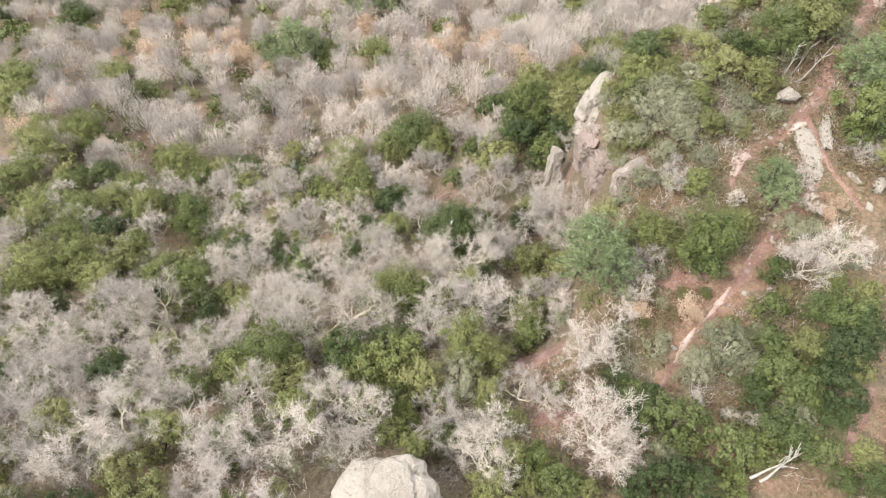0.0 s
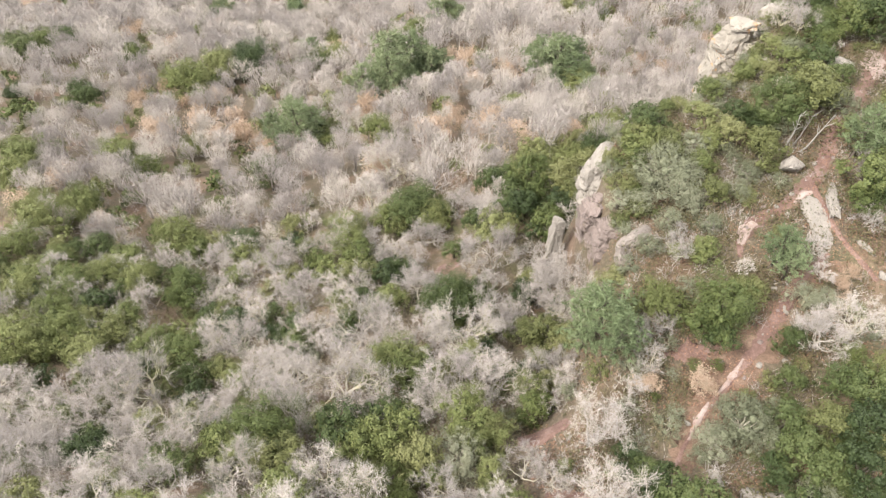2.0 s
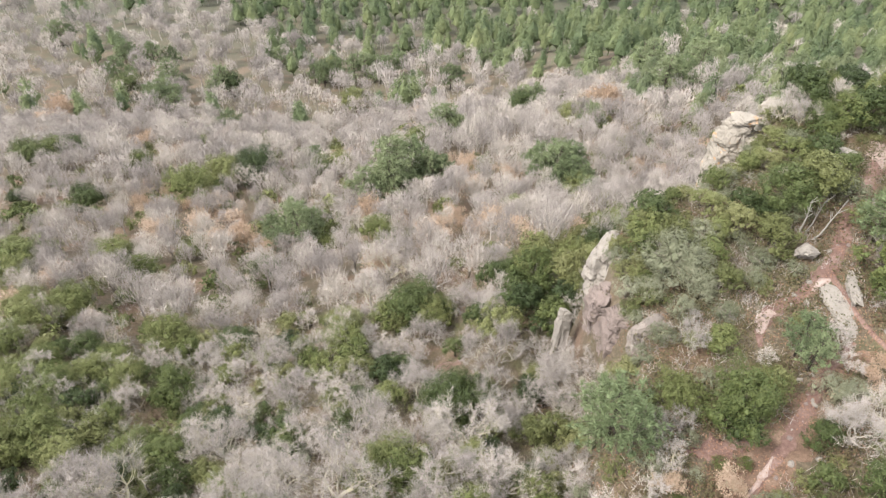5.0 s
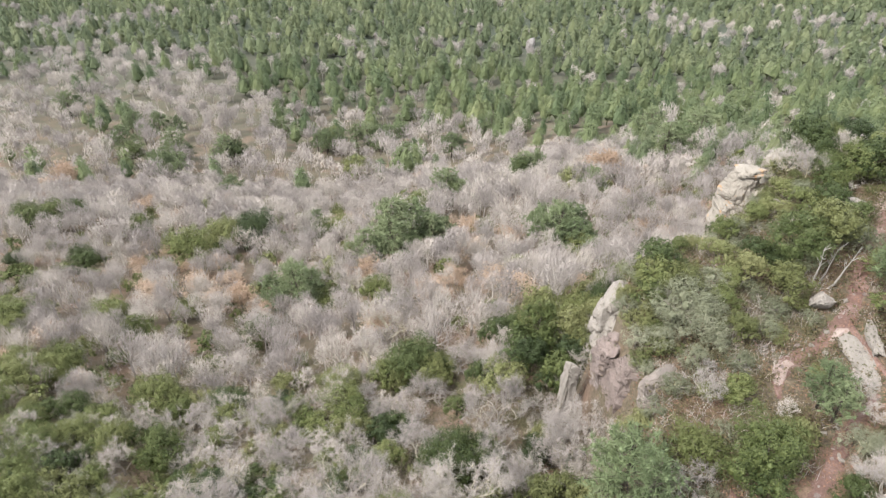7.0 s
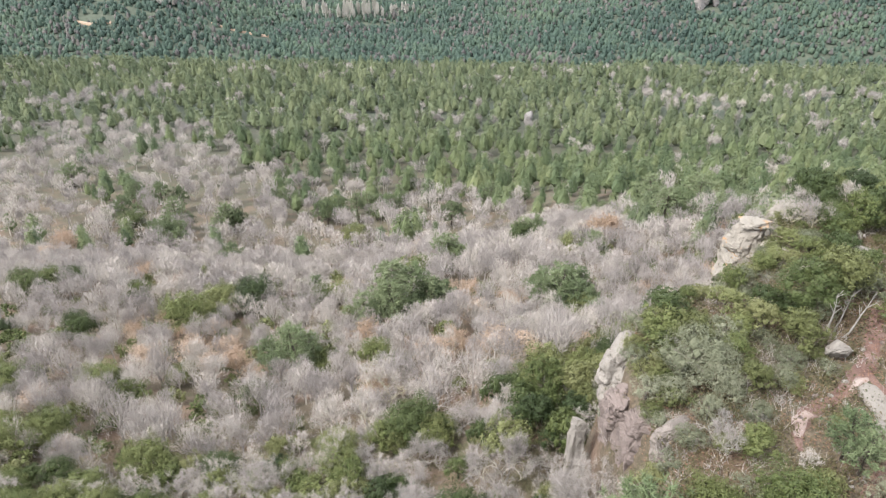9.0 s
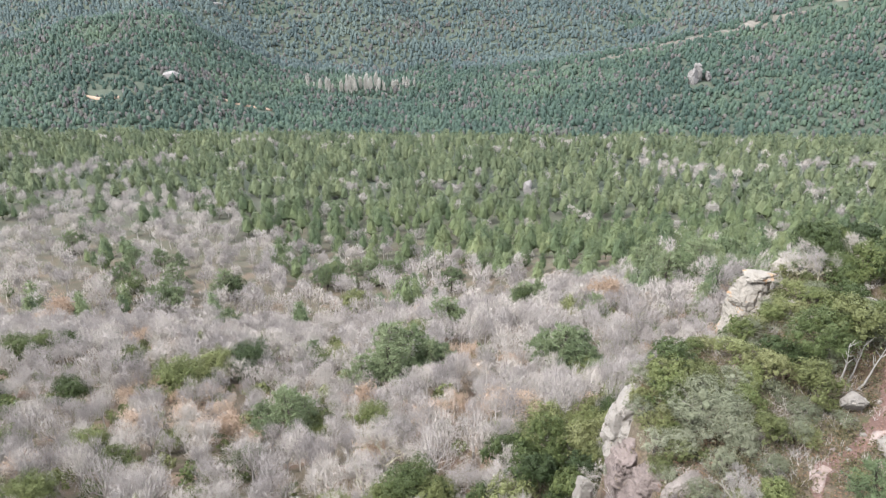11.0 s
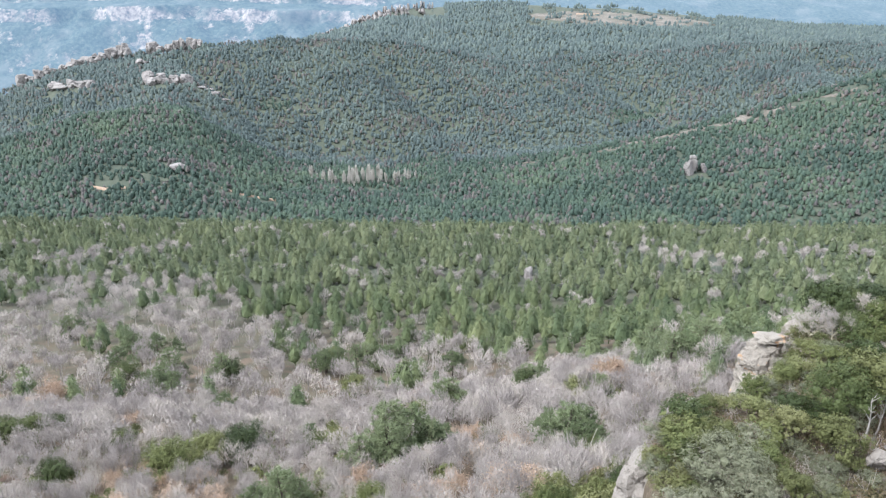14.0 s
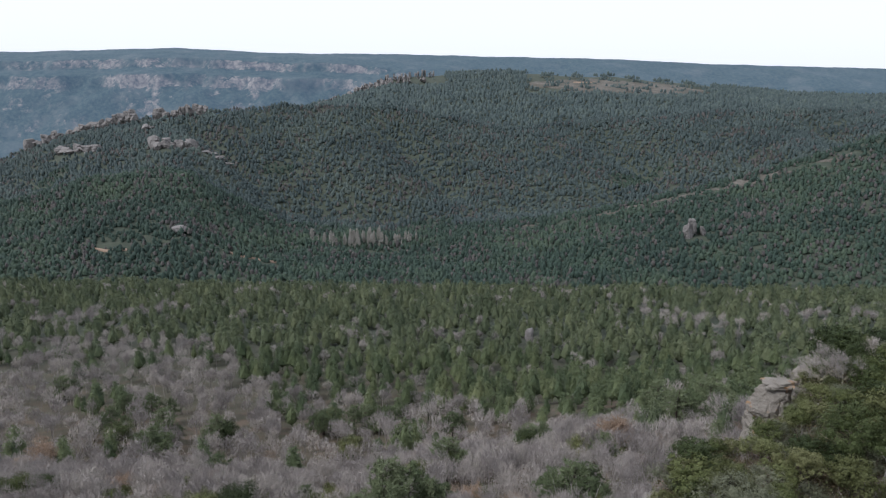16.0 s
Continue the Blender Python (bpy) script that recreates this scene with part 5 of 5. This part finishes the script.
wood("tan_oak_scatter", mid[tan], tan_far, (0.7, 1.15), TAN_LEAF, "oaks with dry tan leaves scattered in the leafless wood", 12)
wood("evergreen_scatter", mid[green & ~green_low], mid_oak, (0.7, 1.4), HOLM_LEAF, "scattered evergreen oaks in the leafless wood", 2)
wood("olive_scatter", mid[green_low], mid_oak, (0.5, 1.1), OLIVE_LEAF, "scattered olive-green bushes in the leafless wood", 14)
wood("young_pine_wood", mid[young], mid_pine, (0.55, 1.25), PINE_LEAF, "light green young pines at the edge of the leafless wood", 15, drift=0.3)

low = free(scatter(179, 640, 7.6, 5, 0.66, 12, 0.7))
u, d = low[:, 0] / low[:, 1], low[:, 1]
edge = np.interp(u, EDGE_U, EDGE_D) + 22 * patch(low, 45, 2)
share = 0.03 + 0.88 * ramp(d - edge, -22, 22)
share = np.where((d > 385) & (d < 505) & (u > 0.22) & (u < 0.64) & (patch(low, 30, 3) > 0.0), 0.42, share)
share = np.where((np.abs(d - 388) < 16) & (u > -0.16) & (u < 0.06) & (patch(low, 15, 5) > 0.1), 0.35, share)
share = np.where((d > 300) & (d < 480) & (u < -0.36) & (patch(low, 32, 6) > 0.25), 0.3, share)
share = np.maximum(share, 0.8 * ramp(patch(low, 24, 4), 0.36, 0.48))
pines = r.uniform(size=len(low)) < share
clear = np.hypot(low[:, 0] - 47, low[:, 1] - 364) > 8
low, pines, d, u = low[clear], pines[clear], d[clear], u[clear]
close = d < 330
wood("leafless_wood_low", low[~pines & close], far_bare, (1.25, 2.0), TWIG, "leafless oak wood at the foot of the slope", 3)
wood("leafless_patches", low[~pines & ~close], far_bare, (1.2, 2.0), TWIG, "leafless patches inside the pine wood", 4)
wood("pine_wood", low[pines & close], mid_pine, (0.95, 1.8), DARK_PINE_LEAF, "mid-green pine wood on the lower slope", 5, drift=0.25)
wood("pine_wood_far", low[pines & ~close], far_pine, (1.0, 2.0), PINE_LEAF, "dense green pine wood above the valley", 6, drift=0.3, sink=0.8)

# stretches of the ridge that end in crags: from, to, distance at both ends, blocks, half height, rise
CRAGS = ((-1015, -915, 1740, 1743, 10, 19, 0.75), (-905, -835, 1743, 1744, 6, 14, 0.75), (-825, -735, 1744, 1746, 9, 26, 0.72), (-690, -640, 1748, 1748, 6, 18, 0.5), (-640, -565, 1748, 1748, 9, 19, 0.45),
         (-835, -700, 1565, 1463, 9, 12, 0.6), (-570, -485, 1408, 1406, 9, 18, 0.5), (-672, -655, 1628, 1630, 2, 12, 0.6), (-480, -430, 1430, 1440, 4, 6, 0.6))
hill = np.concatenate([scatter(790, 1850, 6.8, 6, 0.64, 12, 1.1), scatter(792, 1230, 8.0, 66, 0.64, 12, 1.3)])
heath = (np.abs(hill[:, 1] - np.interp(hill[:, 0], *zip(*RIDGE))) < 19 + 12 * patch(hill, 9, 4)) & (hill[:, 0] > 60) & (hill[:, 0] < 660) & (patch(hill, 11, 7) < -0.05)
track = (np.abs(hill[:, 1] - 887) < 9) & (((hill[:, 0] > -285) & (hill[:, 0] < -205)) | ((hill[:, 0] > -440) & (hill[:, 0] < -396)))
grovey = (np.abs(hill[:, 0] + 125) < 62) & (hill[:, 1] > 1040) & (hill[:, 1] < 1062)
craggy = np.zeros(len(hill), bool)
for x0, x1, y0, y1, n, tall, up in CRAGS:
    f = np.clip((hill[:, 0] - x0) / (x1 - x0), 0, 1)
    craggy |= (hill[:, 0] > x0 - 3) & (hill[:, 0] < x1 + 3) & (np.abs(hill[:, 1] - (y0 + (y1 - y0) * f) + 14) < 22) & (r.uniform(size=len(hill)) < 0.85)
craggy |= (np.abs(hill[:, 0] - 335) < 15) & (np.abs(hill[:, 1] - 930) < 9)
hill = hill[~craggy & ~grovey & ~heath & ~track & (r.uniform(size=len(hill)) < 0.97 - 0.3 * ramp(patch(hill, 60, 8), 0.25, 0.6))]
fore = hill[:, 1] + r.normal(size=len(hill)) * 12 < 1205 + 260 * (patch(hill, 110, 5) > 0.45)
dry = r.uniform(size=len(hill)) < 0.10 + 0.45 * ramp(patch(hill, 50, 9) + 0.5 * patch(hill, 140, 3), 0.15, 0.6) * (0.55 + 0.45 * ~fore)
wood("valley_pine_wood", hill[fore & ~dry], hill_shapes, (0.7, 1.75), VALLEY_LEAF, "green pine wood on the slopes across the valley", 7, drift=0.75, sink=1.8, smooth=True, broad=95.0)
wood("hill_pine_wood", hill[~fore & ~dry], hill_shapes, (0.85, 2.0), FAR_LEAF, "dark pine wood covering the hill, tinted for haze", 8, drift=0.75, sink=1.8, smooth=True, broad=95.0)
wood("hill_leafless_trees", hill[dry], hill_shapes, (0.6, 1.4), DULL_TWIG, "leafless greyish trees among the pines of the hill", 9, smooth=True)
back = scatter(1960, 2960, 13, 7, 0.62, 12, 0.75)
bu = back[:, 0] / back[:, 1]
back = back[~((bu > 0.11) & (bu < 0.36) & (back[:, 1] > 2440) & (patch(back, 30, 2) < 0.35))]
bu = back[:, 0] / back[:, 1]
scarp = (bu > -0.165) & (bu < 0.0) & (back[:, 1] > 2620) & (patch(back, 40, 3) < 0.8)
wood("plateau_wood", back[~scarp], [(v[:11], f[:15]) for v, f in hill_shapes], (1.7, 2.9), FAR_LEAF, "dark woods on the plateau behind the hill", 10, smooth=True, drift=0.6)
grove = np.stack([np.linspace(-178, -58, 64) + r.normal(size=64) * 12, np.linspace(1050, 1120, 64) + r.uniform(-20, 20, 64)], 1)
slim = [(v * [0.55, 0.55, 2.0], f) for v, f in (dome_twigs(np.random.default_rng(s), 420, 1.0, 0.26)[0] for s in (85, 86, 87))]
wood("poplar_grove", grove, slim, (1.3, 3.3), POPLAR, "pale leafless poplar grove on the valley floor", 11)


# ------------------------------------------------------------------ rocks
def rock_mesh(name, size, seed, material, level=4, cuts=9, layers=0.0, rough=0.13, box=1.0):
    """A weathered block: flats knocked off a ball, bedding grooves, and fine relief."""
    r = np.random.default_rng(seed)
    v, f = BALLS[level]
    v = np.sign(v) * np.abs(v) ** box
    v = v / np.abs(v).max()
    for _ in range(cuts):
        n = unit(r.normal(size=3) * [1, 1, 0.8])
        over = np.maximum(0, v @ n - r.uniform(0.55, 0.85))
        v = v - over[:, None] * n * 0.9
    shift, size = r.uniform(0, 50, 3), np.array(size)
    unit_size = min(size[0], size[1])
    q = v * size / unit_size
    k = np.array([noise.fractal(Vector(p * 1.1 + shift), 0.8, 2.1, 6) for p in q])
    gap = np.array([min(a[1] - a[0], 0.14) for a in (noise.voronoi(Vector(p * (1.0, 1.0, 1.6) + shift))[0] for p in q)])
    q = q * (1 + np.stack([np.ones(len(k)), np.ones(len(k)), 0.4 * np.ones(len(k))], 1) * (rough * k + 0.9 * gap - 0.1)[:, None])
    if layers:
        z = q[:, 2] * unit_size / layers + 0.5 * k
        q[:, :2] *= (1 - 0.10 * np.abs(np.sin(z * math.pi)) ** 8 + 0.05 * np.sin(np.floor(z) * 12.9))[:, None]
    v = q * unit_size / size
    return mesh_from(name, v * np.array(size), f, material, level < 4)


def rock(name, x, y, top, size, turn, seed, material, label, lean=0.0, level=4, layers=0.0, cuts=9, group="", box=0.75):
    ob = new(name, rock_mesh(name, size, seed, material, level, cuts, layers, 0.13, box))
    ob.matrix_basis = pose(x, y, top - size[2] * 0.82, lean, 0, turn)
    return tagged(ob, label, "rock", group)


rock("boulder", -2.55, 7.4, 42.35, (2.95, 2.4, 3.0), 20, 5, ROCK, "large pale rounded boulder rising among leafless trees", level=5, cuts=6)
rock("cliff_dome", 12.4, 37.0, 36.3, (1.6, 2.7, 3.6), -34, 8, ROCK, "pale rounded limestone dome on the cliff edge", level=5, cuts=5, box=0.9)
rock("cliff_dome", 11.5, 35.3, 34.9, (1.15, 1.7, 3.6), -12, 9, ROCK, "pale smooth rock face under the cliff edge", level=5, layers=1.6, box=0.7)
rock("pink_rock", 11.45, 33.3, 35.6, (1.35, 1.9, 4.2), 6, 12, RED_ROCK, "pinkish cliff face with dark overhangs below the spur", level=5, layers=1.7, box=0.55)
rock("pink_rock", 11.9, 30.8, 36.1, (1.5, 2.0, 4.0), -16, 15, RED_ROCK, "pinkish cliff face with a mossy ledge", level=5, layers=1.5, box=0.55)
rock("cliff_block", 13.2, 28.7, 37.85, (1.8, 1.3, 1.7), 24, 18, MOSSY_ROCK, "pale lichen-spotted block with moss at the cliff top", layers=0.5)
rock("cliff_block", 13.7, 27.6, 37.6, (0.9, 0.7, 1.0), -8, 19, MOSSY_ROCK, "pale lichen-spotted block at the cliff top", layers=0.5)
rock("cliff_block", 12.6, 27.2, 36.4, (1.3, 1.0, 2.4), 10, 22, RED_ROCK, "reddish block under the cliff top", layers=0.9)
rock("rock_pillar", 9.35, 35.1, 31.2, (0.62, 0.6, 3.0), 10, 27, ROCK, "slim pale rock pillar among leafless trees", cuts=4, layers=1.2, box=0.5)
rock("white_rock", 24.0, 34.4, 38.95, (1.05, 0.65, 0.75), 4, 31, ROCK, "low whitish boulder beside the red footpath", layers=0.5, box=0.6)
rock("rock_slab", 24.6, 29.5, 38.2, (0.72, 2.1, 0.3), 4, 34, ROCK, "pale flat worn rock slab bordering the footpath", lean=1, cuts=5, box=0.5)
rock("rock_ledge", 25.7, 31.2, 38.7, (0.34, 1.75, 0.7), -10, 37, ROCK, "narrow pale rock ledge above the red gully", layers=0.4, box=0.5)
rock("rock_ledge", 26.4, 27.4, 38.5, (0.28, 1.0, 0.6), 20, 39, ROCK, "narrow pale rock ledge above the red gully", layers=0.4, box=0.5)
for x, y, w, h, s, say in ((17.6, 29.5, 0.8, 0.5, 41, "lichen-covered rock between shrubs"), (15.8, 12.1, 0.75, 0.4, 42, "pale stone beside the lower footpath"), (27.7, 26.5, 0.7, 0.6, 43, "whitish rock among evergreen bushes"),
                           (27.0, 25.3, 0.4, 0.3, 44, "small whitish rock on dry litter"), (19.7, 19.7, 0.28, 0.2, 45, "small white stone beside the footpath"), (16.8, 11.8, 0.9, 0.25, 46, "flat pale rock slab under bushes"),
                           (20.3, 24.6, 0.3, 0.2, 47, "small pale stone on the footpath"), (14.2, 13.0, 0.6, 0.3, 48, "grey stone at the edge of the footpath"), (30.5, 44.5, 1.2, 0.8, 49, "pale boulder on top of the spur"), (11.9, 20.6, 0.7, 0.3, 50, "flat grey stone on the bank")):
    rock("stone", x, y, float(height(x, y)) + h * 0.75, (w, w * 0.7, h), s * 47 % 180, s, ROCK, say, level=3)
rs = np.random.default_rng(77)
for k in range(60):
    line = np.array((PATH_LOW, PATH_TOP)[k % 2])
    i = rs.integers(0, len(line) - 1)
    p = line[i] + (line[i + 1] - line[i]) * rs.uniform() + rs.normal(size=2) * 0.55
    w = rs.uniform(0.07, 0.2)
    rock("path_stone", p[0], p[1], float(height(*p)) + w * 0.7, (w * 1.2, w, w * 0.8), rs.uniform(0, 180), 300 + k % 6, (ROCK, RED_ROCK)[k % 3 == 0], "small loose stone lying on the red footpath", level=2, cuts=5, group="loose stones on the footpath")

# the outcrop at the end of the spur: one stack of weathered blocks
stack = tagged(new("rock_outcrop"), "weathered limestone outcrop with orange stains and a layered cap", "rock")
for name, x, y, top, size, turn, seed in (("foot", 25.15, 51.2, 33.3, (1.95, 1.5, 4.8), 6, 61), ("body", 25.45, 51.7, 35.4, (1.9, 1.5, 4.6), -10, 62), ("shoulder", 27.0, 52.3, 35.0, (1.7, 1.5, 4.4), 30, 63), ("head", 25.05, 52.0, 36.6, (1.25, 1.1, 1.7), 15, 64), ("neck", 26.2, 52.2, 36.3, (1.3, 1.1, 1.5), 50, 69),
                                          ("cap_slab", 26.0, 51.9, 36.85, (1.2, 0.95, 0.34), 8, 65), ("cap_slab", 25.9, 52.0, 37.15, (1.25, 0.95, 0.30), -12, 66), ("cap_slab", 26.05, 52.0, 37.4, (0.95, 0.8, 0.22), 20, 68), ("back_block", 28.6, 53.4, 37.3, (1.3, 1.1, 2.4), 40, 67)):
    ob = part(name, rock_mesh(name, size, seed, RUSTY_ROCK, 5 if size[2] > 3 else 4, 7, 2.3 if size[2] > 1 else 0.2, 0.15, 0.5), stack)
    ob.matrix_basis = pose(x, y, top - size[2] * 0.82, 0, 0, turn)


# ------------------------------------------------------------------ dead trees
def snag(x, y, lean, turn, tall, seed, label, lift=-0.2):
    """A bleached trunk with a few broken side branches."""
    r = np.random.default_rng(seed)
    p, out = np.zeros(3), []
    for k in range(5):
        q = p + np.array([r.normal() * 0.05, r.normal() * 0.05, tall / 5])
        out.append((p, q, 0.085 * (1 - 0.15 * k), 0.085 * (1 - 0.15 * (k + 1))))
        if k > 1:
            for _ in range(2):
                a, long = r.uniform(0, 6.28), r.uniform(0.2, 0.5)
                tip = q + np.array([math.cos(a) * long, math.sin(a) * long, r.uniform(0.4, 0.8)])
                out += [(q, (q + tip) / 2 + r.normal(size=3) * 0.05, 0.035, 0.028), ((q + tip) / 2, tip, 0.028, 0.012)]
        p = q
    ob = new("dead_tree", mesh_from("dead_tree", *tubes(out, 6), DEAD_WOOD, True))
    ob.matrix_basis = Matrix.Translation(spot(x, y, lift)) @ pose(0, 0, 0, 0, lean, turn)
    return tagged(ob, label, "dead tree", "dead trees")


snag(24.5, 36.6, -2, 0, 2.9, 1, "silvery dead trunk standing beside the footpath")
snag(24.85, 36.5, 3, 20, 3.0, 2, "silvery dead trunk standing beside the footpath")
snag(25.2, 36.0, 11, 0, 3.3, 3, "silvery dead trunk leaning over the footpath")
snag(15.0, 8.3, 75, 20, 1.9, 4, "bleached dead trunk lying in evergreen bushes", 1.8)
snag(15.4, 8.1, 66, 35, 2.0, 5, "bleached dead trunk lying in evergreen bushes", 1.8)
snag(10.6, 80.0, 60, 200, 2.2, 6, "whitish fallen dead tree in the leafless wood", 3.0)
snag(16.2, 78.0, 55, 160, 2.2, 7, "whitish fallen dead tree in the leafless wood", 3.0)
snag(21.5, 60.0, 60, 120, 3.0, 8, "whitish dead tree under the outcrop", 2.0)


# ------------------------------------------------------------------ far rocks
def crag(name, x, y, size, turn, seed, label, rise=0.35, level=3, box=1.0):
    ob = new(name, rock_mesh(name, size, seed, FAR_ROCK, level, 9 if box < 1 else 12, size[2] * 0.45, 0.3, box))
    ob.matrix_basis = pose(x, y, float(height(x, y)) + size[2] * rise, 0, 0, turn)
    return tagged(ob, label, "crag", "far crags")


for x, y, s, k in ((326, 938, (5.0, 5, 13), 1), (332, 941, (4.2, 5, 15), 2), (348, 944, (4.2, 5, 8), 3), (337, 945, (4.0, 4, 10), 4)):
    crag("rock_pinnacle", x, y, s, k * 40, 400 + k, "pale rock pinnacle standing out of the pine wood", 0.65, 4, 0.4)
crag("rock_slab", -346, 925, (12, 9, 6), 10, 405, "grey flat rock in the pine wood", 0.9)
crag("orange_rock", 47.5, 370, (3.0, 3, 4.5), 10, 406, "small ochre rock showing between pines", 1.6)
rc = np.random.default_rng(55)
for x0, x1, y0, y1, n, tall, up in CRAGS:
    for k in range(n):
        f = (k + rc.uniform(0.2, 0.8)) / n
        x, w = x0 + (x1 - x0) * f, (x1 - x0) / n
        crag("rock_crag", x, y0 + (y1 - y0) * f + rc.uniform(-6, 6), (w * rc.uniform(0.75, 1.25), 12, tall * rc.choice((0.4, 0.6, 0.8)) * rc.uniform(0.85, 1.1)), rc.uniform(-30, 30), 420 + k * 3 + int(-x) % 5, "pale blocky limestone crag along the wooded ridge", up * rc.uniform(0.7, 1.0), 4, 0.62)



def far_cliff(name, u0, u1, y, n, tall, drop, label, seed, deep=25, material=None):
    """A band of cliff on the distant plateau: many worn blocks in a row."""
    r = np.random.default_rng(seed)
    pieces = []
    v, f = BALLS[2]
    for k in range(n):
        uu = u0 + (u1 - u0) * (k + r.uniform(0.1, 0.9)) / n
        yy = y + r.uniform(-1, 1) * deep
        if ripple(uu * 3000, yy, 130.0) > 0.08:
            continue
        w, h = abs(u1 - u0) * y / n * r.uniform(0.7, 1.6), tall * r.uniform(0.3, 1.0)
        z = float(distance_height(np.array(uu * yy), np.array(yy))) if y > 3450 else float(height(uu * yy, yy))
        q = v * r.uniform(0.6, 1.3, (len(v), 1))
        q[:, 2] = np.clip(q[:, 2], -0.7, 0.6)
        pieces.append((q * [w, 22, h] + [uu * yy, yy, z + drop + r.uniform(-4, 4)], f))
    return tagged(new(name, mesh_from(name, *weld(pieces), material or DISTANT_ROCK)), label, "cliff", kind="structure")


far_cliff("scarp_1", -0.14, -0.01, 2800, 110, 26, 8, "pale rocky scarp at the edge of the plateau", 5, 120, FAR_ROCK)
far_cliff("scarp_2", -0.175, -0.07, 2710, 60, 24, 7, "pale rocky scarp at the edge of the plateau", 6, 80, FAR_ROCK)
